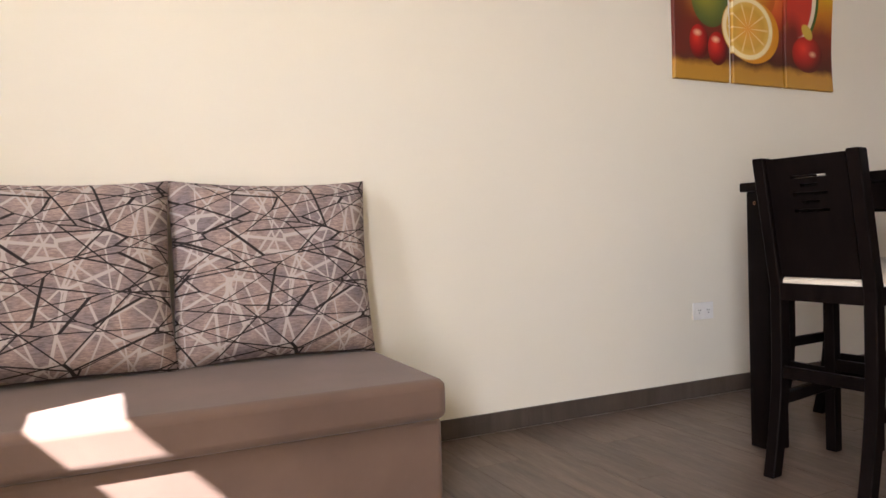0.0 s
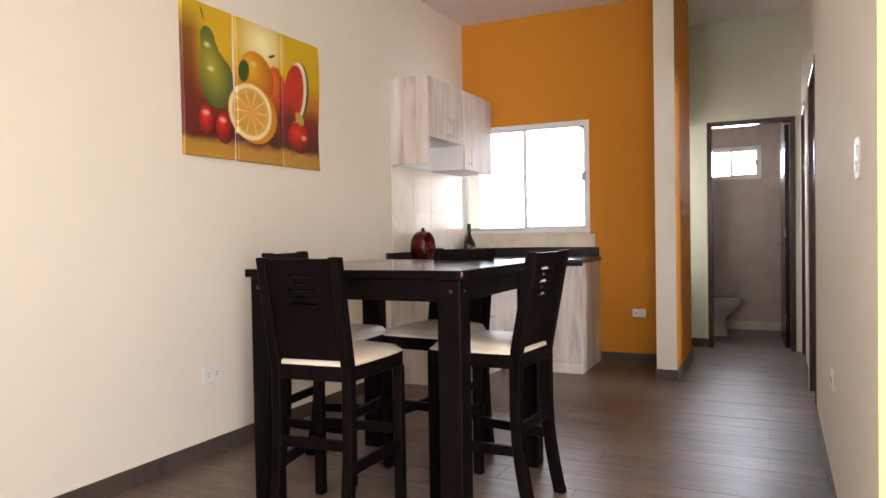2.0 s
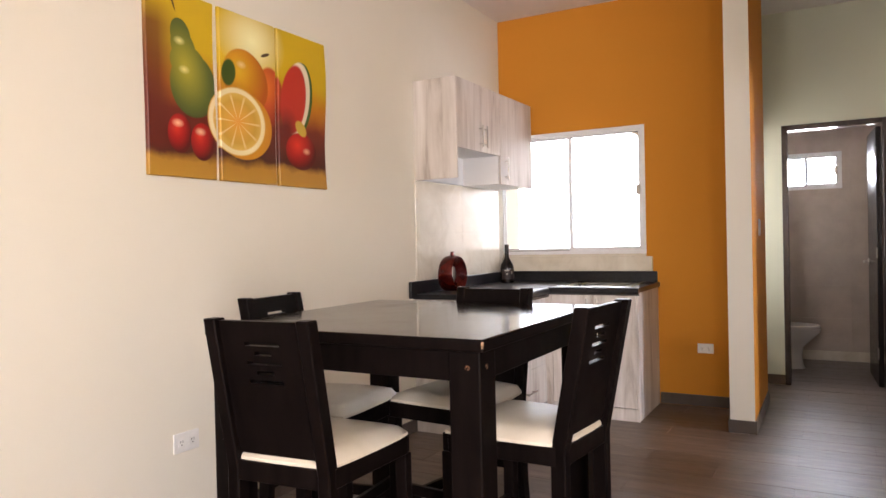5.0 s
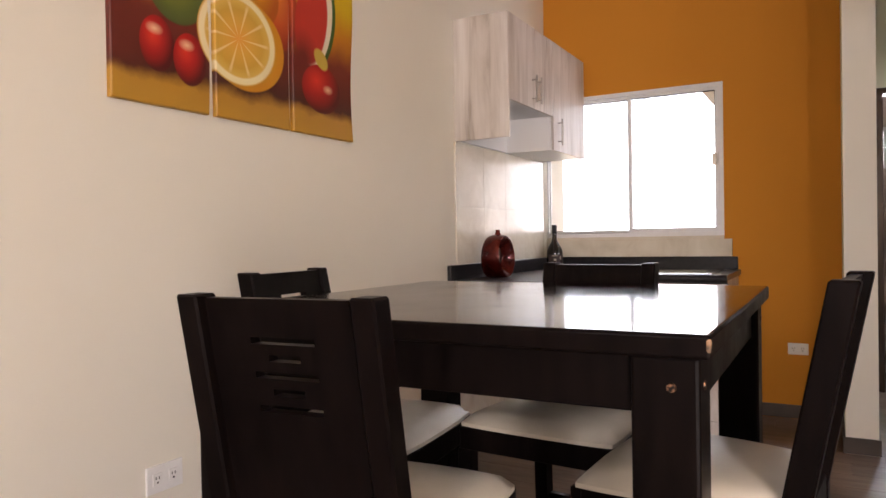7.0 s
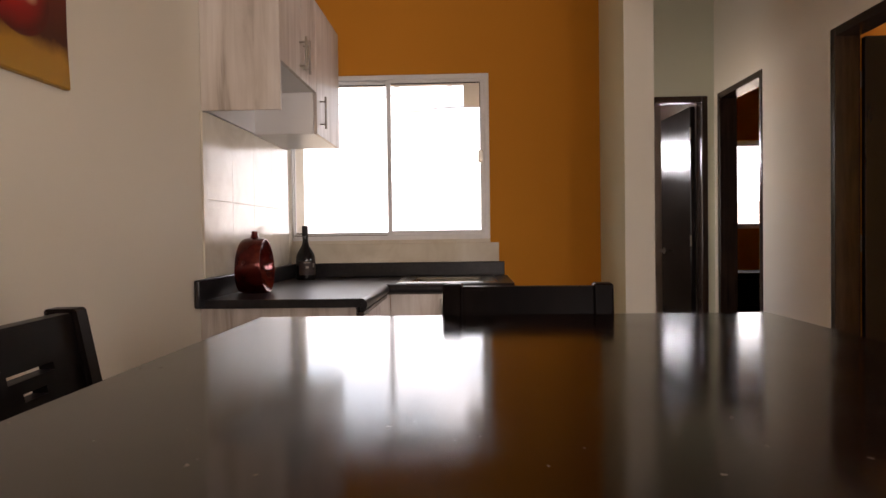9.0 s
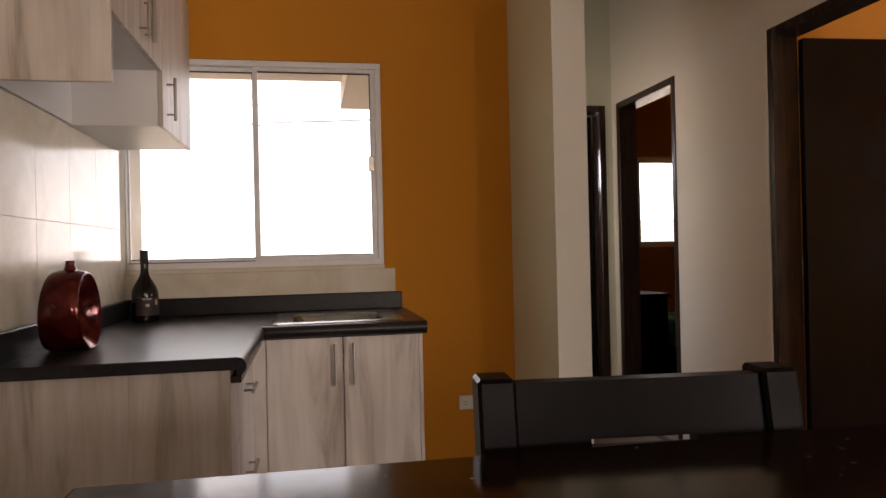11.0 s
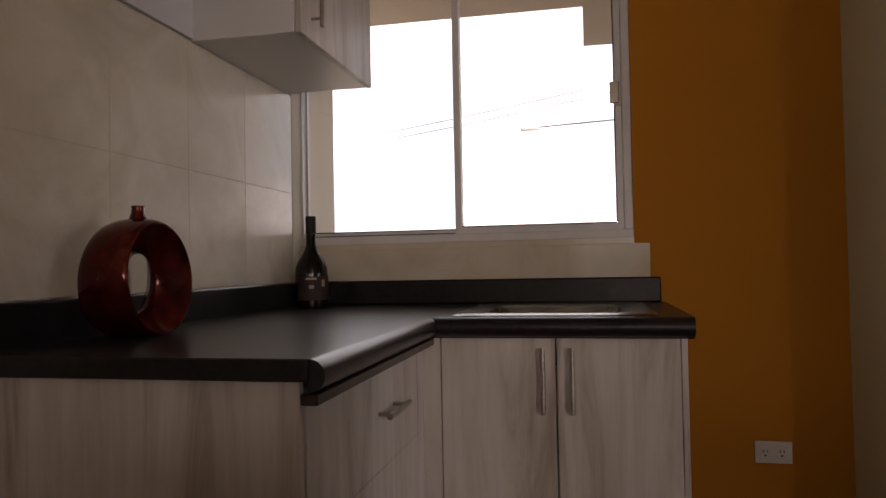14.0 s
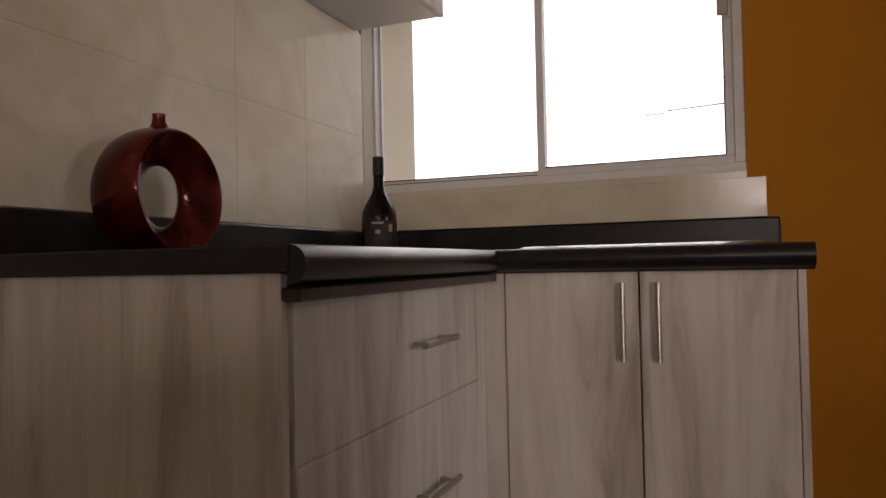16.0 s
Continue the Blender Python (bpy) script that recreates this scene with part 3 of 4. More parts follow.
def leaf(name, hinge, turn, width, label, height=HEAD - 0.055):
    """A flush door leaf from its hinge along its own +x, with levers on both faces."""
    door = thing(name, label, "door", (*hinge, 0.0), turn)
    bm = bmesh.new()
    box(bm, 0, width, -0.02, 0.02, 0.012, height, 0.003, 1)
    part("leaf", bm, M["door"], door)
    for s in (-1, 1):
        bm = bmesh.new()
        tube(bm, (width - 0.065, s * 0.02, 1.05), (width - 0.065, s * 0.028, 1.05), 0.028, 20)
        tube(bm, (width - 0.065, s * 0.028, 1.05), (width - 0.065, s * 0.065, 1.05), 0.010, 12)
        tube(bm, (width - 0.058, s * 0.06, 1.05), (width - 0.185, s * 0.06, 1.052), 0.009, 12)
        part("lever_handle", bm, M["nickel"], door, "brushed nickel lever handle", True)
    for z in (0.25, 1.1, 1.95):
        bm = bmesh.new()
        tube(bm, (-0.004, 0.022, z), (-0.004, 0.022, z + 0.09), 0.006, 8)
        part("hinge", bm, M["nickel"], door)
    return door


doorway("door_1", 'x', EW, EW + T, 2.171, 2.966, "dark brown frame of the bathroom doorway")
leaf("bathroom_door", (EW + T + 0.012, 2.242), 3, 0.70, "dark brown lacquered bathroom door standing open")
doorway("door_2", 'y', RW - T, RW, 7.318, 8.12, "dark brown frame of the bedroom doorway")
leaf("bedroom_door", (7.345, RW - T - 0.012), -93, 0.70, "dark brown bedroom door standing open")
doorway("door_3", 'y', RW - T, RW, 5.566, 6.46, "dark brown frame of a doorway off the living room")
leaf("bedroom_door", (6.405, RW - T - 0.012), -94, 0.78, "dark brown lacquered bedroom door standing open")


# ---- windows ----
def sliding_window(name, x, y0, y1, z0, z1, label, mid=None, depth=0.06, catch=True):
    """A two-pane white aluminium slider in a wall across x."""
    win = thing(name, label, "window", kind="structure")
    f = 0.030
    mid = (y0 + y1) / 2 if mid is None else mid

    def bar(nm, a, b, c, d, e, g, mat="whitealu", parent=win):
        bm = bmesh.new()
        box(bm, a, b, c, d, e, g, 0.002, 1)
        return part(nm, bm, M[mat], parent)

    side = 0.016
    for nm, c, d, e, g in (("frame_head", y0, y1, z1 - f, z1), ("frame_sill", y0, y1, z0, z0 + f), ("frame_jamb", y0, y0 + f, z0 + f, z1 - f), ("frame_jamb", y1 - side, y1, z0 + f, z1 - f)):
        bar(nm, x, x + depth, c, d, e, g)
    # the sliding sash runs in front; the fixed one behind it has a slim outer stile
    for c, d, off, low, outer in ((y0 + f, mid + 0.014, 0.010, 0.024, 0.024), (mid - 0.012, y1 - side, 0.036, 0.016, 0.007)):
        e, g = z0 + f, z1 - f
        inner = 0.026
        a, b = (outer, inner) if off < 0.02 else (inner, outer)
        sash = new("sash")
        sash.parent = win
        for c2, d2, e2, g2 in ((c, d, g - 0.020, g), (c, d, e, e + low), (c, c + a, e + low, g - 0.020), (d - b, d, e + low, g - 0.020)):
            bar("rail", x + off, x + off + 0.020, c2, d2, e2, g2, "whitealu", sash)
        for c2, d2, e2, g2 in ((c + a, d - b, g - 0.026, g - 0.020), (c + a, d - b, e + low, e + low + 0.005), (c + a, c + a + 0.004, e + low + 0.005, g - 0.026)):
            bar("gasket", x + off + 0.004, x + off + 0.016, c2, d2, e2, g2, "gasket", sash)
        pane = bar("pane", x + off + 0.008, x + off + 0.012, c + a - 0.004, d - b + 0.004, e + low - 0.004, g - 0.016, "glass", sash)
        pane.visible_shadow = False
    # open track in front of the fixed sash, its shadow put into the dark grey
    bar("track", x + 0.012, x + 0.030, mid + 0.016, y1 - side - 0.001, z0 + f, z0 + f + 0.005, "track")
    if catch:
        zc = (z0 + z1) / 2
        bar("catch", x - 0.004, x + 0.012, y0 + f + 0.002, y0 + f + 0.026, zc - 0.045, zc + 0.045)
        bar("catch_tongue", x - 0.020, x - 0.003, y0 + f + 0.010, y0 + f + 0.042, zc - 0.040, zc + 0.036, "nickel", win)
    return win


sliding_window("window_1", KW + 0.008, 3.89, 5.150, 1.19, 2.226, "white aluminium sliding kitchen window", 4.52)
sliding_window("window_2", BATH + 0.02, 2.493, 3.143, 1.78, 2.163, "small white sliding bathroom window", 2.818)
sliding_window("window_3", BW + 0.05, 0.31, 1.47, 1.24, 2.17, "white sliding bedroom window", 0.90)

# ---- kitchen ----
FRONT, SIDE, END = 6.43, 4.476, 5.573        # sink run front, drawer run front, open end
TOP = 0.962


def bar_handle(parent, a, b, out):
    """A bar handle between two posts; out is the way it stands off."""
    a, b, out = Vector(a), Vector(b), Vector(out)
    bm = bmesh.new()
    d = (b - a).normalized()
    tube(bm, a + out * 0.032, b + out * 0.032, 0.0066, 14)
    for p in (a + d * 0.025, b - d * 0.025):
        tube(bm, p, p + out * 0.032, 0.0042, 10)
    return part("handle", bm, M["nickel"], parent, "brushed nickel bar handle", True)


def panel(name, parent, x0, x1, y0, y1, z0, z1, mat="laminate", bevel=0.0015):
    bm = bmesh.new()
    box(bm, x0, x1, y0, y1, z0, z1, bevel, 1)
    return part(name, bm, M[mat], parent)


drawers = thing("drawer_cabinet", "pale wood laminate base cabinet with drawers", "cabinet")
panel("end_panel", drawers, END + 0.012, END + 0.028, SIDE + 0.022, LW - 0.002, 0.0, 0.927)
panel("carcass", drawers, END + 0.028, FRONT - 0.03, SIDE + 0.045, LW - 0.004, 0.09, 0.926)
panel("plinth", drawers, END + 0.028, FRONT, SIDE + 0.05, SIDE + 0.065, 0.0, 0.09)
for z0, z1, drop in ((0.662, 0.912, 0.128), (0.385, 0.661, 0.160), (0.10, 0.384, 0.160)):
    front = panel("drawer_front", drawers, END + 0.045, FRONT - 0.055, SIDE + 0.024, SIDE + 0.042, z0, z1)
    bar_handle(front, (5.985, SIDE + 0.024, z1 - drop), (6.150, SIDE + 0.024, z1 - drop), (0, -1, 0))
panel("filler", drawers, FRONT - 0.052, FRONT + 0.02, SIDE + 0.028, SIDE + 0.044, 0.09, 0.926)

panel("corner_filler", drawers, FRONT + 0.002, FRONT + 0.018, 4.452, SIDE + 0.028, 0.09, 0.926)

sinkcab = thing("sink_cabinet", "pale wood laminate base cabinet with two doors under the sink", "cabinet")
panel("end_panel", sinkcab, FRONT + 0.002, KW - 0.004, 3.805, 3.821, 0.0, 0.927)
panel("carcass", sinkcab, FRONT + 0.022, KW - 0.004, 3.821, SIDE + 0.03, 0.09, 0.76, "melamine")
panel("plinth", sinkcab, FRONT + 0.004, FRONT + 0.02, 3.821, SIDE + 0.03, 0.0, 0.09)
for y0, y1, hy in ((3.823, 4.137, 4.096), (4.141, 4.449, 4.172)):
    d = panel("cabinet_door", sinkcab, FRONT, FRONT + 0.018, y0, y1, 0.095, 0.914)
    bar_handle(d, (FRONT, hy, 0.708), (FRONT, hy, 0.882), (-1, 0, 0))

# worktop: an L with a rolled nose, and an upstand along both walls
SX0, SX1, SY0, SY1 = 6.460, 6.985, 3.885, 4.415     # sink cut-out
worktop = thing("worktop", "charcoal laminate L-shaped worktop with upstand", "worktop")
bm = bmesh.new()
xs, ys = [END, FRONT - 0.02, SX0, SX1, KW - 0.003], [3.79, SY0, SY1, SIDE, LW - 0.003]
grid = {}


def corner_at(x, y, z):
    key = (round(x, 4), round(y, 4), z)
    if key not in grid:
        grid[key] = bm.verts.new((x, y, z))
    return grid[key]


cells = {(i, j) for i in range(4) for j in range(4) if not (i == 0 and j < 3) and not (i == 2 and j == 1)}
for i, j in sorted(cells):
    c = [(xs[i], ys[j]), (xs[i + 1], ys[j]), (xs[i + 1], ys[j + 1]), (xs[i], ys[j + 1])]
    bm.faces.new([corner_at(*p, TOP) for p in c])
    bm.faces.new([corner_at(*p, TOP - 0.034) for p in c[::-1]])
    for k, n in enumerate(((i, j - 1), (i + 1, j), (i, j + 1), (i - 1, j))):
        if n not in cells:
            p, q = c[k], c[(k + 1) % 4]
            bm.faces.new((corner_at(*p, TOP - 0.034), corner_at(*q, TOP - 0.034), corner_at(*q, TOP), corner_at(*p, TOP)))
part("slab", bm, M["worktop"], worktop)


def nose(bm, pts, out):
    """A rolled front edge: a half round swept along pts, which stands down below the slab."""
    prof = [(0.0, 0.0)] + [(0.026 * math.sin(math.pi * k / 10), -0.026 + 0.026 * math.cos(math.pi * k / 10)) for k in range(11)] + [(-0.004, -0.056)]
    rings = []
    for p in pts:
        rings.append([bm.verts.new((p[0] + out[0] * a, p[1] + out[1] * a, TOP + b)) for a, b in prof])
    for r, s in zip(rings, rings[1:]):
        for k in range(len(prof) - 1):
            bm.faces.new((r[k], r[k + 1], s[k + 1], s[k]))
    for r in (rings[0], rings[-1]):
        bm.faces.new(r)


bm = bmesh.new()
nose(bm, [(END, SIDE), (FRONT - 0.02, SIDE)], (0, -1))
bmesh.ops.recalc_face_normals(bm, faces=bm.faces)
part("drawer_side_nose", bm, M["worktop"], worktop, "", True)
bm = bmesh.new()
nose(bm, [(FRONT - 0.02, SIDE - 0.002), (FRONT - 0.02, 3.79)], (-1, 0))
bmesh.ops.recalc_face_normals(bm, faces=bm.faces)
part("sink_side_nose", bm, M["worktop"], worktop, "", True)
# batten under the nose; the nose's shade is put into its dark brown
bm = bmesh.new()
box(bm, END + 0.008, FRONT - 0.012, SIDE - 0.010, SIDE + 0.020, TOP - 0.075, TOP - 0.0565, 0.002, 1)
part("batten", bm, M["doorframe"], worktop, "batten under the rolled edge, dark brown for the shade there")
bm = bmesh.new()
box(bm, END - 0.060, KW - 0.003, LW - 0.026, LW - 0.003, TOP - 0.030, TOP + 0.086, 0.006, 3)
part("upstand", bm, M["worktop"], worktop, "", True)
bm = bmesh.new()
box(bm, KW - 0.026, KW - 0.003, 3.805, LW - 0.027, TOP, TOP + 0.088, 0.006, 3)
part("upstand", bm, M["worktop"], worktop, "", True)
bm = bmesh.new()
box(bm, END - 0.004, END, SIDE, LW - 0.004, TOP - 0.036, TOP - 0.001, 0.0015, 1)
part("edge_band", bm, M["worktop"], worktop)

# inset sink
sink = thing("sink", "stainless steel sink set into the worktop", "sink")
bm = bmesh.new()
levels = [(0.012, 0.002), (0.0, 0.006), (-0.012, 0.007), (-0.05, 0.005), (-0.07, -0.002), (-0.08, -0.03), (-0.09, -0.12), (-0.12, -0.15)]
rings = []
for off, z in levels:
    x0, x1, y0, y1 = SX0 - off, SX1 + off, SY0 - off, SY1 + off
    if off < -0.04:
        x1 -= 0.05
    r = 0.05 if off < -0.04 else 0.02
    ring = []
    for cx, cy, a0 in ((x1 - r, y1 - r, 0), (x0 + r, y1 - r, 90), (x0 + r, y0 + r, 180), (x1 - r, y0 + r, 270)):
        for k in range(6):
            a = radians(a0 + 18 * k)
            ring.append(bm.verts.new((cx + r * math.cos(a), cy + r * math.sin(a), TOP + z)))
    rings.append(ring)
for a, b in zip(rings, rings[1:]):
    for k in range(len(a)):
        bm.faces.new((a[k], a[(k + 1) % len(a)], b[(k + 1) % len(b)], b[k]))
bm.faces.new(rings[-1])
part("basin", bm, M["steel"], sink, "", True)
bm = bmesh.new()
tube(bm, (6.66, 4.15, TOP - 0.150), (6.66, 4.15, TOP - 0.144), 0.04, 24)
part("drain", bm, M["nickel"], sink)

# wall cabinets
UY, UZ0, UZ1, UM = 4.81, 1.757, 2.450, 1.968
upper = thing("wall_cabinet", "pale wood laminate wall cabinet over an open hood recess", "cabinet")
panel("end_panel", upper, 5.632, 5.648, UY, LW - 0.002, UZ0, UZ1)
panel("carcass", upper, 5.648, 6.345, UY + 0.02, LW - 0.002, UM + 0.004, UZ1 - 0.002, "melamine")
panel("recess_back", upper, 5.648, 6.345, LW - 0.016, LW - 0.002, UZ0 + 0.004, UM + 0.004, "melamine")
for x0, x1, hx in ((5.650, 6.018, 5.985), (6.022, 6.342, 6.060)):
    d = panel("cabinet_door", upper, x0, x1, UY, UY + 0.018, UM, UZ1 - 0.001)
    bar_handle(d, (hx, UY, UM + 0.03), (hx, UY, UM + 0.19), (0, -1, 0))
corner = thing("wall_cabinet", "pale wood laminate wall cabinet with one door beside the window", "cabinet")
panel("side_panel", corner, 6.346, 6.362, UY + 0.02, LW - 0.002, UZ0, UZ1 - 0.002, "melamine")
panel("carcass", corner, 6.362, 6.983, UY + 0.02, LW - 0.002, UZ0, UZ1 - 0.002, "melamine")
d = panel("cabinet_door", corner, 6.350, 6.985, UY, UY + 0.018, UZ0 - 0.001, UZ1 - 0.001)
bar_handle(d, (6.425, UY, UZ0 + 0.035), (6.425, UY, UZ0 + 0.205), (0, -1, 0))

# ---- dining set ----
def table():
    x0, x1, y0, y1, top = 3.105, 4.165, 3.415, 4.475, 1.053
    t = thing("dining_table", "tall dark-stained wooden dining table with a polished top", "table", ((x0 + x1) / 2, (y0 + y1) / 2, 0))
    hx, hy = (x1 - x0) / 2, (y1 - y0) / 2
    bm = bmesh.new()
    box(bm, -hx, hx, -hy, hy, top - 0.036, top, 0.006, 3)
    for f in bm.faces:
        f.normal_update()
        f.material_index = 0 if f.normal.z > 0.9 else 1
    part("tabletop", bm, [M["tabletop"], M["darkwood"]], t, "polished dark brown table top", True)
    li, lw = 0.018, 0.100
    for sx in (-1, 1):
        for sy in (-1, 1):
            bm = bmesh.new()
            cx, cy = sx * (hx - li - lw / 2), sy * (hy - li - lw / 2)
            box(bm, cx - lw / 2, cx + lw / 2, cy - lw / 2, cy + lw / 2, 0, top - 0.036, 0.006, 2)
            leg = part("leg", bm, M["darkwood"], t)
            for p, q in (((cx + sx * 0.01, cy + sy * lw / 2, top - 0.082), (0, sy, 0)), ((cx + sx * lw / 2, cy + sy * 0.01, top - 0.082), (sx, 0, 0))):
                bm = bmesh.new()
                tube(bm, p, Vector(p) + Vector(q) * 0.003, 0.0075, 14, 0.0065)
                part("bolt", bm, M["copper"], leg, "worn coppery bolt head", True)
    bm = bmesh.new()
    box(bm, -hx - 0.0008, -hx + 0.009, -hy - 0.0008, -hy + 0.008, top - 0.026, top - 0.005, 0.004, 2)
    part("chipped_corner", bm, M["rawwood"], t, "bare wood at a chipped corner", True)
    e = li + 0.016
    for a in ((-hx + li + lw, hx - li - lw, -hy + e, -hy + e + 0.025), (-hx + li + lw, hx - li - lw, hy - e - 0.025, hy - e),
              (-hx + e, -hx + e + 0.025, -hy + li + lw, hy - li - lw), (hx - e - 0.025, hx - e, -hy + li + lw, hy - li - lw)):
        bm = bmesh.new()
        box(bm, *a, top - 0.126, top - 0.036, 0.002, 1)
        part("apron", bm, M["darkwood"], t)
    return t


table()


def sweep(bm, pts, w, d):
    """A square bar of width w (along x) and depth d swept through pts of (y, z)."""
    rings = []
    for y, z in pts:
        rings.append([bm.verts.new((sx * w / 2, y + sy * d / 2, z)) for sx, sy in ((-1, -1), (1, -1), (1, 1), (-1, 1))])
    for a, b in zip(rings, rings[1:]):
        for k in range(4):
            bm.faces.new((a[k], a[(k + 1) % 4], b[(k + 1) % 4], b[k]))
    bm.faces.new(rings[0][::-1])
    bm.faces.new(rings[-1])
    bmesh.ops.bevel(bm, geom=[e for e in bm.edges], offset=0.004, segments=1, affect='EDGES')


def back_line(z):
    """Where the back stands behind the seat's middle, by height."""
    if z < 0.66:
        return -0.195 - 0.060 * max(0.0, (0.40 - z) / 0.40) ** 1.6
    return -0.195 - 0.090 * ((z - 0.66) / 0.46)


def half_width(y):
    """Half the chair's width: the seat widens towards its front."""
    return 0.1825 + 0.042 * (y + 0.2) / 0.41


def chair():
    c = thing("bar_chair", "tall dark-stained wooden chair with a cream padded seat", "chair", group="chairs round the dining table")
    W, SEAT, TOPZ = 0.365, 0.680, 1.113
    front = half_width(0.19)
    for s in (-1, 1):
        bm = bmesh.new()
        sweep(bm, [(back_line(z), z) for z in (0.0, 0.06, 0.12, 0.2, 0.3, 0.42, 0.66, 0.80, 0.95, TOPZ)], 0.042, 0.050)
        bmesh.ops.translate(bm, vec=(s * (W / 2 - 0.021), 0, 0), verts=bm.verts)
        part("back_post", bm, M["darkwood"], c)
        bm = bmesh.new()
        box(bm, s * (front - 0.021) - 0.021, s * (front - 0.021) + 0.021, 0.170, 0.212, 0, SEAT - 0.060, 0.004, 2)
        part("front_leg", bm, M["darkwood"], c)
        bm = bmesh.new()
        box(bm, -0.011, 0.011, -0.20, 0.18, 0.245, 0.290, 0.003, 1)
        for v in bm.verts:
            v.co.x += s * (half_width(v.co.y) - 0.021)
        part("side_stretcher", bm, M["darkwood"], c)
    for y, z in ((0.190, 0.315), (-0.205, 0.345)):
        bm = bmesh.new()
        w = half_width(y) - 0.03
        box(bm, -w, w, y - 0.011, y + 0.011, z, z + 0.042, 0.003, 1)
        part("front_stretcher" if y > 0 else "back_stretcher", bm, M["darkwood"], c)
    bm = bmesh.new()
    for a in ((-0.215, 0.215, 0.186, 0.212), (-W / 2, W / 2, -0.217, -0.19)):
        box(bm, *a, SEAT - 0.060, SEAT, 0.002, 1)
    for s in (-1, 1):
        rail = box(bm, -0.0125, 0.0125, -0.19, 0.186, SEAT - 0.060, SEAT, 0.002, 1)
        for v in rail:
            v.co.x += s * (half_width(v.co.y) - 0.0125)
    part("seat_frame", bm, M["darkwood"], c)
    # padded seat, domed
    bm = bmesh.new()
    nx, ny = 16, 16
    top, low = [], []
    for i in range(nx + 1):
        for j in range(ny + 1):
            u, v = 2 * i / nx - 1, 2 * j / ny - 1
            q = max(abs(u), abs(v))
            r = 1 - 0.05 * (abs(u * v)) ** 3
            dome = 0.046 * (1 - q ** 5) ** 0.5 * (1 - 0.40 * (u * u + v * v) / 2) if q < 1 else 0.0
            y = v * 0.210 * r
            x = u * (half_width(y) + 0.004) * r
            top.append(bm.verts.new((x, y, SEAT + 0.010 + dome)))
            low.append(bm.verts.new((x, y, SEAT)))
    at = lambda i, j: i * (ny + 1) + j
    for i in range(nx):
        for j in range(ny):
            bm.faces.new((top[at(i, j)], top[at(i + 1, j)], top[at(i + 1, j + 1)], top[at(i, j + 1)]))
            bm.faces.new((low[at(i, j)], low[at(i, j + 1)], low[at(i + 1, j + 1)], low[at(i + 1, j)]))
    rim = [at(i, 0) for i in range(nx + 1)] + [at(nx, j) for j in range(1, ny + 1)] + [at(i, ny) for i in range(nx - 1, -1, -1)] + [at(0, j) for j in range(ny - 1, 0, -1)]
    for a, b in zip(rim, rim[1:] + rim[:1]):
        bm.faces.new((low[a], low[b], top[b], top[a]))
    bmesh.ops.recalc_face_normals(bm, faces=bm.faces)
    part("seat", bm, M["leather"], c, "cream leatherette padded seat", True)
    # back board with five slots, let in behind the faces of the posts and leaning with them
    half = W / 2 - 0.042
    slots = [(1.040, 0.060), (1.012, 0.030), (0.984, 0.060), (0.956, 0.030), (0.928, 0.060)]
    holes = [(-h, h, z - 0.0055, z + 0.0055) for z, h in slots]
    bm = slab_with_holes('y', -0.011, 0.011, -half, half, SEAT + 0.022, TOPZ - 0.006, holes, None, lambda n, c: 0)
    for v in bm.verts:
        v.co.y += back_line(v.co.z) + 0.006
    part("backrest", bm, M["darkwood"], c, "dark board with five cut-out slots")
    return c


first = chair()
first.matrix_world = pose(3.165, 4.034, 0, 0, 0, -85)
copy_thing(first, pose(3.645, 3.510, 0, 0, 0, -6))
copy_thing(first, pose(3.955, 3.930, 0, 0, 0, 85))
copy_thing(first, pose(3.656, 4.377, 0, 0, 0, 185))


# ---- living room ----
def sofa():
    x0, x1, y0, y1 = -0.30, 1.735, 4.365, LW - 0.012
    s = thing("daybed_sofa", "low mauve-brown fabric daybed sofa against the wall", "sofa")
    bm = bmesh.new()
    box(bm, x0, x1, y0, y1, 0.322, 0.450, 0.030, 5)
    for v in bm.verts:
        if v.co.z > 0.43:
            v.co.z += 0.005 * math.sin(2.1 * v.co.x) * math.cos(3 * v.co.y)
    part("seat_cushion", bm, M["sofa"], s, "", True)
    bm = bmesh.new()
    box(bm, x0 + 0.012, x1 - 0.006, y0 + 0.033, y1 - 0.01, 0.02, 0.326, 0.02, 3)
    part("base", bm, M["sofa"], s, "", True)
    for x in (x0 + 0.1, x1 - 0.1):
        for y in (y0 + 0.1, y1 - 0.1):
            bm = bmesh.new()
            tube(bm, (x, y, 0), (x, y, 0.025), 0.025, 12)
            part("foot", bm, M["black"], s)
    return s


sofa()


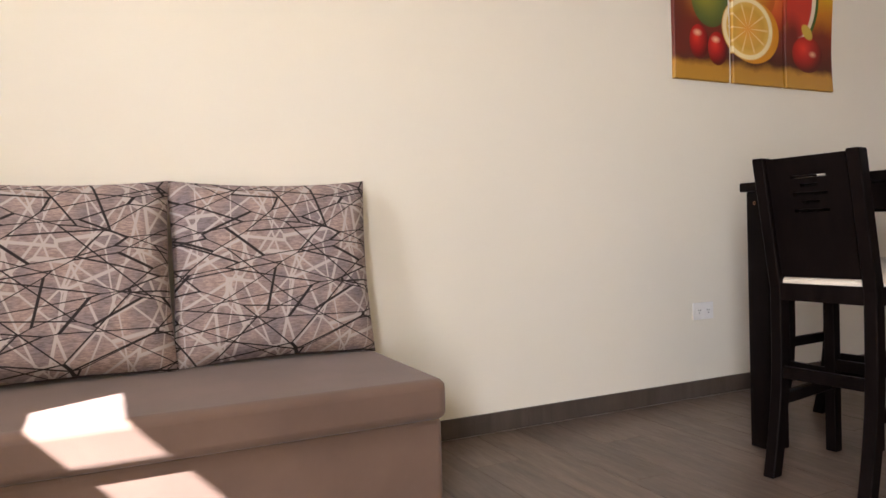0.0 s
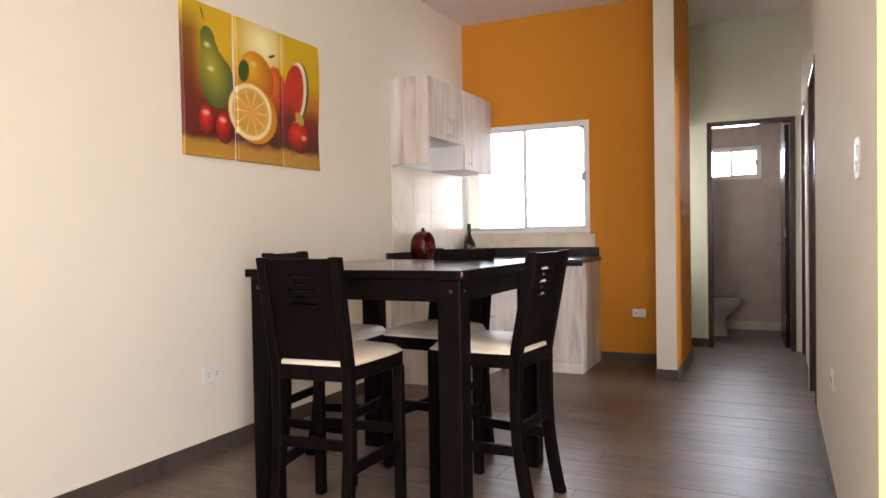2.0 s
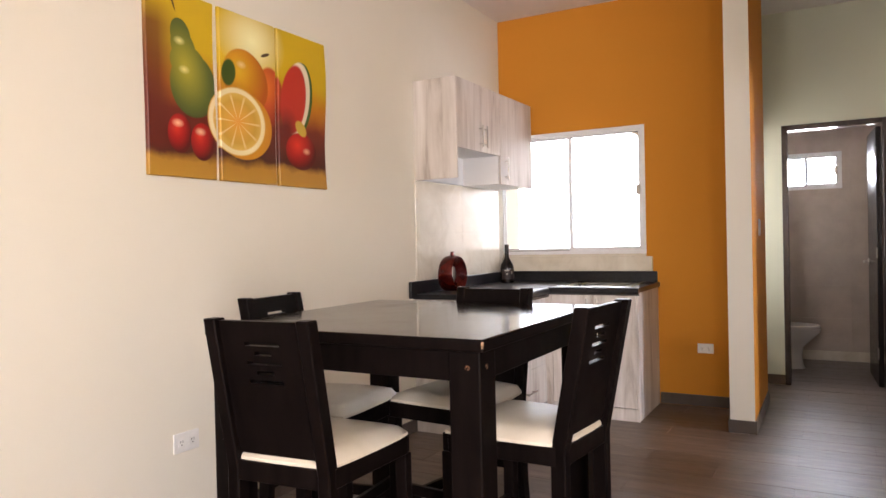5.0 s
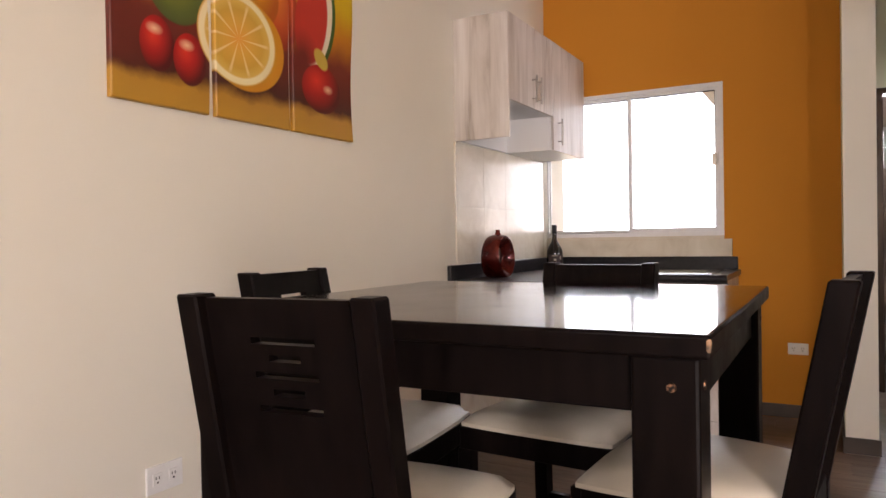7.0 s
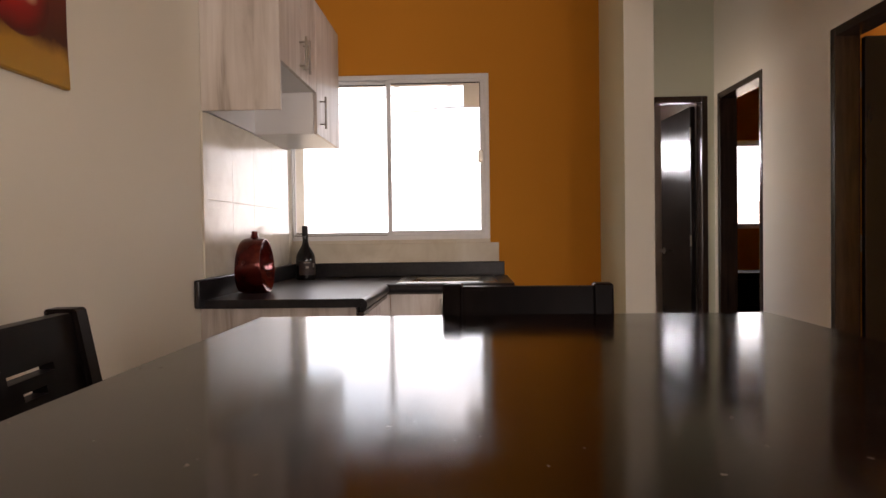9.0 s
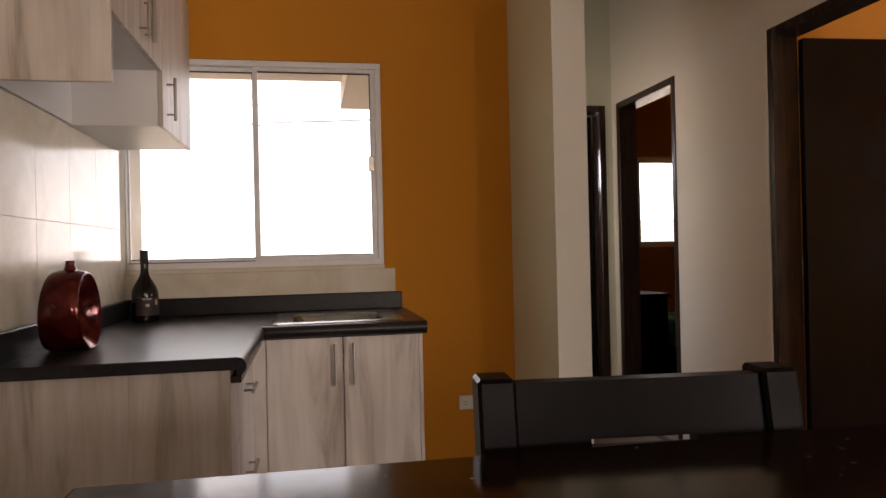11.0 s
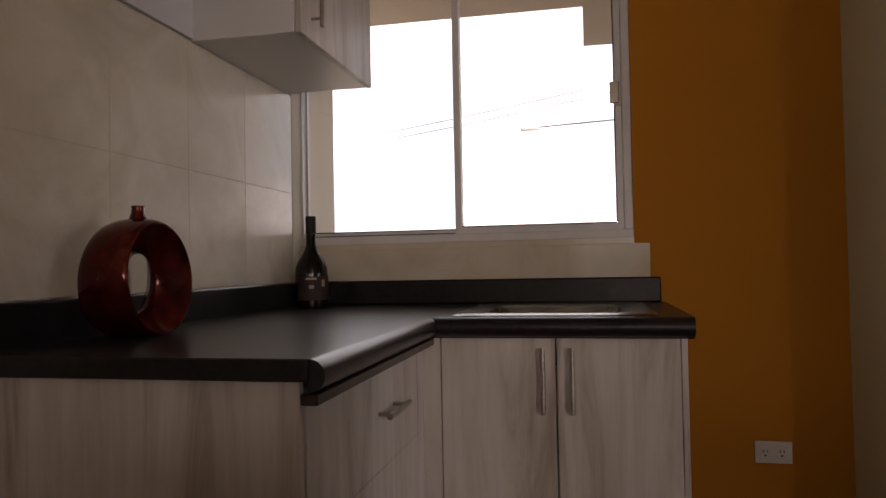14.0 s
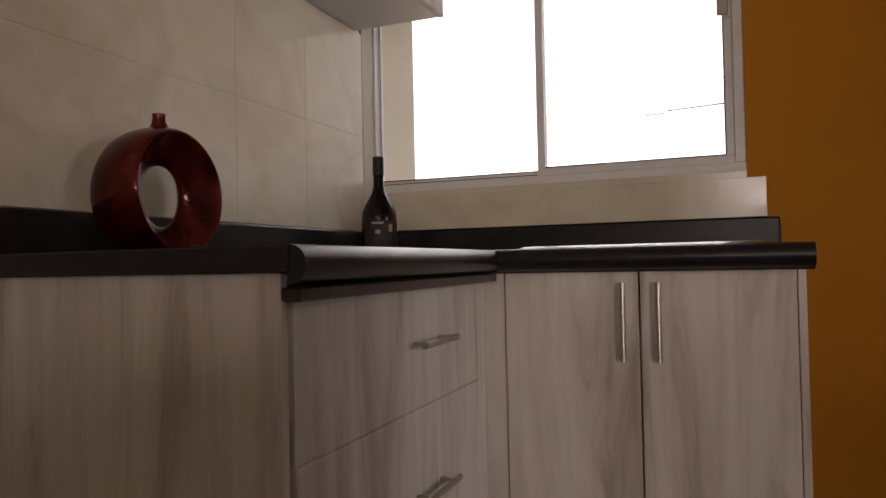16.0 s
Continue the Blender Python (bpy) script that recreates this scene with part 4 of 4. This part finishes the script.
def cushion(w, h, d, seed):
    """A plump square cushion standing on its edge, in the plane x, z, with pinched corners and a piped edge."""
    rng = random.Random(seed)
    c = thing("scatter_cushion", "grey cushion with crossing black and white lines on the sofa", "cushion", group="cushions on the sofa")
    bm = bmesh.new()
    N = 22
    sides = []
    for s in (-1, 1):
        g = []
        for i in range(N + 1):
            for j in range(N + 1):
                u, v = 2 * i / N - 1, 2 * j / N - 1
                x = u * w / 2 * (1 - 0.04 * (1 - v * v))
                z = v * h / 2 * (1 - 0.06 * (1 - u * u))
                puff = ((1 - u ** 4) * (1 - v ** 4)) ** 0.48
                y = s * d / 2 * puff + 0.006 * math.sin(5 * u + seed) * math.sin(4 * v + seed) * puff
                g.append(bm.verts.new((x, y, z + h / 2)))
        sides.append(g)
    at = lambda i, j: i * (N + 1) + j
    for s, g in zip((-1, 1), sides):
        for i in range(N):
            for j in range(N):
                f = (g[at(i, j)], g[at(i + 1, j)], g[at(i + 1, j + 1)], g[at(i, j + 1)])
                bm.faces.new(f if s < 0 else f[::-1])
    bmesh.ops.remove_doubles(bm, verts=bm.verts, dist=0.0006)
    part("cover", bm, M["cushion"], c, "", True)
    return c


a = cushion(0.72, 0.66, 0.20, 1)
a.matrix_world = pose(1.366, 4.985, 0.448, -8, 0, -2)
b = cushion(0.74, 0.66, 0.22, 5)
b.matrix_world = pose(0.652, 4.962, 0.448, -9, 0, 2)
b = cushion(0.72, 0.66, 0.20, 8)
b.matrix_world = pose(-0.10, 4.955, 0.448, -9, 0, 0)


# ---- pictures ----
def canvas(x0, x1, wave):
    z0, z1 = 1.637, 2.468
    p = thing("canvas_picture", "painted canvas panel of fruit on yellow and red", "picture", ((x0 + x1) / 2, LW, (z0 + z1) / 2), group="three-part fruit picture")
    w, h = (x1 - x0) / 2, (z1 - z0) / 2
    bm = bmesh.new()
    N = 16
    rings = []
    for y, inset in ((-0.001, 0.0), (-0.017, 0.0), (-0.021, 0.004)):
        ring = []
        for k in range(N + 1):
            v = 2 * k / N - 1
            ring.append((w - inset + wave * math.sin(math.pi * (v + 1)) * 0.012, v * (h - inset)))
        ring = [(-w + inset + wave * 0.3 * math.sin(math.pi * (v / h + 1)) * 0.010, v) for _, v in ring[::-1]] + ring
        rings.append([bm.verts.new((a, y, b)) for a, b in ring])
    for a, b in zip(rings, rings[1:]):
        for k in range(len(a)):
            bm.faces.new((a[k], a[(k + 1) % len(a)], b[(k + 1) % len(b)], b[k]))
    L = len(rings[2])
    for k in range(N):
        bm.faces.new((rings[2][k], rings[2][k + 1], rings[2][L - 2 - k], rings[2][L - 1 - k]))
    bmesh.ops.recalc_face_normals(bm, faces=bm.faces)
    part("painted_canvas", bm, M["painting"], p)
    return p


canvas(3.420, 3.799, 0.5)
canvas(3.830, 4.212, -0.4)
canvas(4.232, 4.628, -1.0)


# ---- sockets and switches ----
def plate(name, label, category, m, w, h, kind):
    """A wall plate in its own x, z plane, facing -y."""
    t = thing(name, label, category)
    t.matrix_world = m
    bm = bmesh.new()
    box(bm, -w / 2, w / 2, -0.008, 0, -h / 2, h / 2, 0.003, 2)
    part("cover", bm, M["plastic"], t)
    long = w > h
    for s in (-1, 1):
        if kind == "socket":
            bm = bmesh.new()
            box(bm, s * w * 0.22 - 0.017, s * w * 0.22 + 0.017, -0.010, -0.007, -0.019, 0.019, 0.001, 1)
            insert = part("outlet", bm, M["plastic"], t)
            bm = bmesh.new()
            for dx in (-0.006, 0.006):
                box(bm, s * w * 0.22 + dx - 0.0012, s * w * 0.22 + dx + 0.0012, -0.0112, -0.0098, 0.0, 0.009)
            box(bm, s * w * 0.22 - 0.003, s * w * 0.22 + 0.003, -0.0112, -0.0098, -0.012, -0.007)
            part("slots", bm, M["black"], insert)
        else:
            bm = bmesh.new()
            box(bm, -0.013, 0.013, -0.012, -0.007, s * h * 0.19 - 0.018, s * h * 0.19 + 0.018, 0.002, 1)
            part("rocker", bm, M["plastic"], t)
    return t


plate("wall_socket", "white double socket low on the orange wall", "socket", pose(KW, 3.455, 0.453, 0, 0, -90), 0.118, 0.074, "socket")
plate("wall_socket", "white double socket low on the cream wall", "socket", pose(3.592, LW, 0.448), 0.140, 0.088, "socket")
plate("wall_socket", "white socket low on the corridor wall", "socket", pose(4.08, RW, 0.54, 0, 0, 180), 0.118, 0.074, "socket")
plate("light_switch", "white light switch on the cream wall", "switch", pose(3.01, RW, 1.39, 0, 0, 180), 0.074, 0.118, "switch")
plate("light_switch", "white light switch on the orange corridor wall", "switch", pose(6.908, 3.05, 1.373, 0, 0, 0), 0.074, 0.118, "switch")

# ---- things on the worktop ----
vase = thing("ring_vase", "dark red lacquered ring-shaped vase on the worktop", "vase", (5.925, 5.022, TOP), 0)
bm = bmesh.new()
NS = 56
# half profile of the band: radius and distance from the middle plane; rounded barrel outside, funnel inside
prof = [(0.128, 0.000), (0.1275, 0.020), (0.1255, 0.040), (0.1225, 0.056), (0.1195, 0.0625), (0.1165, 0.0630), (0.1145, 0.0600), (0.106, 0.050), (0.090, 0.036), (0.075, 0.022), (0.063, 0.008)]
section = [(r, -y) for r, y in prof[::-1]] + prof[1:]
section = section + [(0.060, 0.0)]
loops = []
for i in range(NS):
    a = 2 * math.pi * i / NS
    loop = []
    for r, y in section:
        inner = (0.128 - r) / 0.068
        r, y = r * 1.03, y * 0.92
        loop.append(bm.verts.new((r * math.cos(a) * (0.98 - 0.10 * inner), y * (1 - 0.12 * math.sin(a)), r * math.sin(a) - 0.008 * inner + 0.130)))
    loops.append(loop)
for i in range(NS):
    p, q = loops[i], loops[(i + 1) % NS]
    for k in range(len(section)):
        m = (k + 1) % len(section)
        bm.faces.new((p[k], q[k], q[m], p[m]))
for v in bm.verts:
    v.co.z = max(v.co.z, 0.0035)
bmesh.ops.translate(bm, vec=(0, 0, -0.0035), verts=bm.verts)
bmesh.ops.recalc_face_normals(bm, faces=bm.faces)
part("ring_body", bm, M["vase"], vase, "", True)
bm = bmesh.new()
lathe(bm, [(0.030, 0.246), (0.019, 0.258), (0.0145, 0.270), (0.0135, 0.280), (0.0145, 0.286), (0.010, 0.286), (0.006, 0.268)], 20)
part("neck", bm, M["vase"], vase, "", True)

bottle = thing("liqueur_bottle", "dark brown glass liqueur bottle with a label on the worktop", "bottle", (6.868, 5.005, TOP))
bm = bmesh.new()
lathe(bm, [(0.050, 0.0), (0.056, 0.004), (0.0575, 0.016), (0.0575, 0.120), (0.055, 0.142), (0.047, 0.162), (0.034, 0.184), (0.023, 0.204), (0.0175, 0.224), (0.0165, 0.268)], 32)
part("glass_body", bm, M["bottle"], bottle, "", True)
bm = bmesh.new()
lathe(bm, [(0.0170, 0.262), (0.0180, 0.264), (0.0180, 0.318), (0.0170, 0.323)], 24)
part("screw_cap", bm, M["black"], bottle, "dark screw cap", True)


def label_patch(a0, a1, z0, z1, r, mat, name):
    bm = bmesh.new()
    K = 10
    cols = [[bm.verts.new((r * math.cos(radians(a0 + (a1 - a0) * k / K)), r * math.sin(radians(a0 + (a1 - a0) * k / K)), z)) for z in (z0, z1)] for k in range(K + 1)]
    for p, q in zip(cols, cols[1:]):
        bm.faces.new((p[0], q[0], q[1], p[1]))
    return part(name, bm, M[mat], bottle, "", True)


label_patch(150, 290, 0.030, 0.112, 0.0579, "label", "label")
label_patch(182, 220, 0.101, 0.107, 0.0583, "label_pale", "label_band")
label_patch(194, 210, 0.070, 0.082, 0.0583, "label_pale", "label_band")
label_patch(238, 252, 0.076, 0.100, 0.0583, "label_pale", "price_tag")

# ---- bathroom ----
wc = thing("toilet", "white ceramic toilet in the bathroom", "toilet", (9.14, 2.97, 0), 90)
bm = bmesh.new()
K = 28
rings = []
for z, fx, bx, hw in ((0.0, -0.135, 0.28, 0.115), (0.03, -0.12, 0.27, 0.105), (0.12, -0.105, 0.26, 0.095), (0.21, -0.12, 0.28, 0.11), (0.29, -0.20, 0.30, 0.15), (0.36, -0.27, 0.30, 0.18), (0.40, -0.275, 0.30, 0.185)):
    ring = []
    for k in range(K):
        a = 2 * math.pi * k / K
        x = (fx + bx) / 2 + (bx - fx) / 2 * math.cos(a)
        ring.append(bm.verts.new((x, hw * math.copysign(abs(math.sin(a)) ** 0.8, math.sin(a)), z)))
    rings.append(ring)
for a, b in zip(rings, rings[1:]):
    for k in range(K):
        bm.faces.new((a[k], a[(k + 1) % K], b[(k + 1) % K], b[k]))
bm.faces.new(rings[0][::-1])
bm.faces.new(rings[-1])
part("bowl", bm, M["ceramic"], wc, "", True)
bm = bmesh.new()
lathe(bm, [(0.16, 0.402), (0.185, 0.405), (0.187, 0.420), (0.175, 0.428)], 32)
bmesh.ops.scale(bm, vec=(1.28, 1.0, 1.0), verts=bm.verts)
bmesh.ops.translate(bm, vec=(-0.03, 0, 0), verts=bm.verts)
part("seat_lid", bm, M["ceramic"], wc, "", True)
bm = bmesh.new()
box(bm, 0.20, 0.38, -0.20, 0.20, 0.38, 0.76, 0.025, 3)
part("cistern", bm, M["ceramic"], wc, "", True)
bm = bmesh.new()
box(bm, 0.19, 0.39, -0.21, 0.21, 0.762, 0.80, 0.012, 2)
part("cistern_lid", bm, M["ceramic"], wc, "", True)

# ---- bedroom ----
dresser = thing("dresser", "dark wooden chest of drawers in the bedroom", "dresser")
panel("body", dresser, 9.12, 9.58, 1.22, 1.96, 0.04, 0.81, "darkwood", 0.004)
panel("top", dresser, 9.10, 9.60, 1.20, 1.98, 0.81, 0.838, "darkwood", 0.004)
for z in (0.08, 0.32, 0.56):
    panel("drawer_front", dresser, 9.104, 9.122, 1.26, 1.94, z, z + 0.22, "darkwood", 0.003)
for y in (1.27, 1.93):
    panel("foot", dresser, 9.15, 9.55, y - 0.02, y + 0.02, 0.0, 0.04, "darkwood", 0.002)
bed = thing("bed", "bed with an olive green bedspread under the bedroom window", "bed")
panel("base", bed, 7.95, 9.93, -0.55, 1.08, 0.05, 0.34, "darkwood", 0.01)
bm = bmesh.new()
box(bm, 7.95, 9.93, -0.57, 1.10, 0.34, 0.60, 0.06, 4)
part("mattress", bm, M["bedspread"], bed, "olive green bedspread over the mattress", True)
for x in (8.05, 9.83):
    for y in (-0.45, 0.98):
        panel("foot", bed, x - 0.03, x + 0.03, y - 0.03, y + 0.03, 0.0, 0.05, "darkwood", 0.003)

# ---- outdoors ----
n = Nodes("bright_hazy_sky", 1.0)
v = n.coords("World", (0.05, 0.05, 0.12))
n.colour(n.ramp(n.noise(v, 1.0, 3), [(0.3, (0.0, 0.0, 0.0)), (0.7, (0.0, 0.0, 0.0))]))
n.link(n.ramp(n.noise(v, 1.0, 3), [(0.40, (0.50, 0.60, 0.68)), (0.56, (1.0, 1.0, 1.0))]), n.bsdf.inputs["Emission Color"])
n.set(Emission_Strength=0.72, Specular_IOR_Level=0.0)
bm = bmesh.new()
box(bm, 62, 62.3, -52, 56, -0.12, 46)
setting("backdrop", bm, n.mat, "bright hazy white sky beyond the garden", "sky")

bm = bmesh.new()
box(bm, KW + T, 7.95, 4.05, LW, 2.33, 2.60)
box(bm, KW + T, 8.15, 3.21, 4.05, 2.20, 2.60)
setting("eave", bm, M["render"], "beige rendered eave slab outside the kitchen window", "eave")


def block_wall(name, x, y0, y1, rows):
    w = thing(name, "grey concrete block garden wall", "garden wall", kind="structure")
    shared = None
    for r in range(rows):
        y = y0 - (0.2 if r % 2 else 0.0)
        while y < y1:
            if shared is None:
                bm = bmesh.new()
                box(bm, -0.075, 0.075, 0.004, 0.396, 0.004, 0.196, 0.004, 1)
                shared = mesh_of(bm, "block")
                shared.materials.append(M["block"])
            ob = new("block", shared)
            ob.parent = w
            ob.location = (x, y, -0.12 + 0.2 * r)
            y += 0.4
    bm = bmesh.new()
    box(bm, x - 0.065, x + 0.065, y0 - 0.2, y1 + 0.2, -0.12, -0.12 + 0.2 * rows - 0.004)
    part("mortar", bm, M["concrete"], w)
    return w


block_wall("garden_wall", 14.0, -4.0, 1.6, 9)

lamp = thing("street_lamp", "grey street lamp with an arm and overhead cables beyond the road", "street lamp", (34.5, 0.6, -0.12))
bm = bmesh.new()
tube(bm, (0, 0, 0), (0, 0, 9.2), 0.10, 14, 0.06)
part("pole", bm, M["galv"], lamp, "", True)
bm = bmesh.new()
tube(bm, (0, 0, 7.25), (0, 5.6, 7.02), 0.03, 10)
part("arm", bm, M["black"], lamp, "", True)
bm = bmesh.new()
box(bm, -0.14, 0.14, 5.4, 6.2, 6.9, 7.08, 0.06, 3)
part("lamp_head", bm, M["galv"], lamp, "", True)
for top in (8.7, 9.1):
    bm = bmesh.new()
    pts = [(0.9 * q, 2.0 * q, top - 0.06 * q - 0.25 * math.sin(math.pi * q / 12)) for q in range(13)]
    for p, q in zip(pts, pts[1:]):
        tube(bm, p, q, 0.018, 6)
    part("cable", bm, M["black"], lamp, "thin black overhead cable")

tree = thing("tree", "small yellow-green tree beyond the garden wall", "tree", (24.0, -9.3, -0.12))
bm = bmesh.new()
tube(bm, (0, 0, 0), (0.1, 0.05, 1.6), 0.12, 10, 0.08)
for k in range(5):
    a = 1.3 * k
    tube(bm, (0.1, 0.05, 1.5), (0.1 + 0.8 * math.cos(a), 0.05 + 0.8 * math.sin(a), 2.6 + 0.2 * (k % 3)), 0.06, 8, 0.02)
part("trunk", bm, M["bark"], tree)
rng = random.Random(4)
verts, faces = [], []
for k in range(2600):
    a, b, r = rng.uniform(0, 6.283), rng.uniform(-1, 1), rng.uniform(0.3, 1.0) ** 0.5
    r *= 1.15 + 0.35 * math.sin(3 * a) * math.cos(2.5 * b)
    p = Vector((r * math.cos(a) * math.sqrt(1 - b * b), r * math.sin(a) * math.sqrt(1 - b * b), 2.75 + 0.9 * r * b))
    d1 = Vector((rng.gauss(0, 1), rng.gauss(0, 1), rng.gauss(0, 1))).normalized() * 0.07
    d2 = d1.orthogonal().normalized() * 0.03
    i = len(verts)
    verts += [p - d1, p + d2, p + d1, p - d2]
    faces.append((i, i + 1, i + 2, i + 3))
me = bpy.data.meshes.new("crown")
me.from_pydata(verts, [], faces)
me.materials.append(M["leaf"])
crown = new("crown", me)
crown.parent = tree

# ---- tiles and planks, piece by piece ----
splash = thing("backsplash", "cream marbled glossy wall tiles above the worktop", "tiles", kind="structure")


def tile(x0, x1, y0, y1, z0, z1, parent, mat="tile", name="tile"):
    bm = bmesh.new()
    box(bm, x0, x1, y0, y1, z0, z1, 0.0007, 1)
    return part(name, bm, M[mat], parent)


for x0, x1 in zip((5.666, 5.992, 6.323, 6.654), (5.9912, 6.3222, 6.6532, 7.020)):
    for z0, z1 in ((1.051, 1.3846), (1.386, 1.755)):
        tile(x0, x1, LW - 0.010, LW - 0.0005, z0, z1, splash)
bm = bmesh.new()
box(bm, 5.664, 7.020, LW - 0.0092, LW - 0.0004, 1.0515, 1.7545)
part("grout", bm, M["tilegrout"], splash, "cream grout in the joints")
bm = bmesh.new()
box(bm, 5.620, 5.664, LW - 0.012, LW - 0.0005, 1.051, 1.755, 0.003, 2)
part("edge_trim", bm, M["tile"], splash, "pale tile edge trim")
tile(KW - 0.032, KW - 0.0005, 3.840, LW - 0.012, 1.051, 1.168, splash, name="ledge_tile")
tile(KW - 0.014, KW + 0.007, 3.891, LW - 0.012, 1.1685, 1.1895, splash, name="sill_tile")
bm = bmesh.new()
box(bm, 7.022, KW + 0.007, LW - 0.0115, LW - 0.0005, 1.051, 2.226, 0.003, 2)
part("corner_strip", bm, M["cream"], splash, "plain painted strip in the corner")

# bathroom rear wall tiles
bathtiles = thing("bathroom_tiles", "beige bathroom wall tiles", "tiles", kind="structure")
for i in range(5):
    for j in range(6):
        z0, y0 = 0.10 + 0.34 * j, 2.125 + 0.30 * i
        if z0 + 0.34 > 1.78 and y0 + 0.30 > 2.493 and y0 < 3.143:
            continue
        tile(BATH - 0.010, BATH - 0.0005, y0 + 0.002, y0 + 0.298, z0 + 0.002, z0 + 0.338, bathtiles, "bathtile")

PW, PL = 0.20, 1.20
full = None
EDGE = 4.040 - 23 * PW
rng = random.Random(11)


def in_room(x, y):
    return (y > RW - 0.02 and x < 8.05) or (x < CORNER and y > -1.6) or (x > 8.05 and 2.0 < y < 3.9)


for i in range(60):
    x0 = EDGE + i * PW
    x1 = x0 + PW
    if x0 > BW:
        break
    y = -1.62 - PL + (i * 0.4) % PL
    while y < LW:
        ya, yb, xa, xb = max(y, -1.6), min(y + PL, LW), max(x0, FW), min(x1, BATH)
        y += PL
        if yb - ya < 0.02 or xb - xa < 0.02:
            continue
        xm = (xa + xb) / 2
        lo = -1.6 if xm < CORNER else RW - 0.06
        hi = LW if xm < KW + 0.1 else 3.57
        ya, yb = max(ya, lo), min(yb, hi)
        if yb - ya < 0.02:
            continue
        whole = abs(yb - ya - PL) < 1e-4 and abs(xb - xa - PW) < 1e-4
        if whole and full is not None:
            me = full
        else:
            bm = bmesh.new()
            box(bm, -(xb - xa) / 2 + 0.001, (xb - xa) / 2 - 0.001, -(yb - ya) / 2 + 0.001, (yb - ya) / 2 - 0.001, -0.006, 0.0, 0.0008, 1)
            me = mesh_of(bm, "plank")
            me.materials.append(M["plank"])
            if whole:
                full = me
        ob = new("plank", me)
        ob.parent = floor
        ob.location = (xm, (ya + yb) / 2, rng.uniform(-0.0004, 0.0004))
bm = bmesh.new()
box(bm, CORNER + T, BW, -1.0, RW - T, -0.006, 0.0)
part("bedroom_planks", bm, M["plank"], floor)

# ---- true size ----
bpy.context.view_layer.update()
for ob in list(scene.objects):
    if ob.parent is None and ob.type in ('MESH', 'EMPTY'):
        ob.matrix_world = Matrix.Scale(SCALE, 4) @ ob.matrix_world
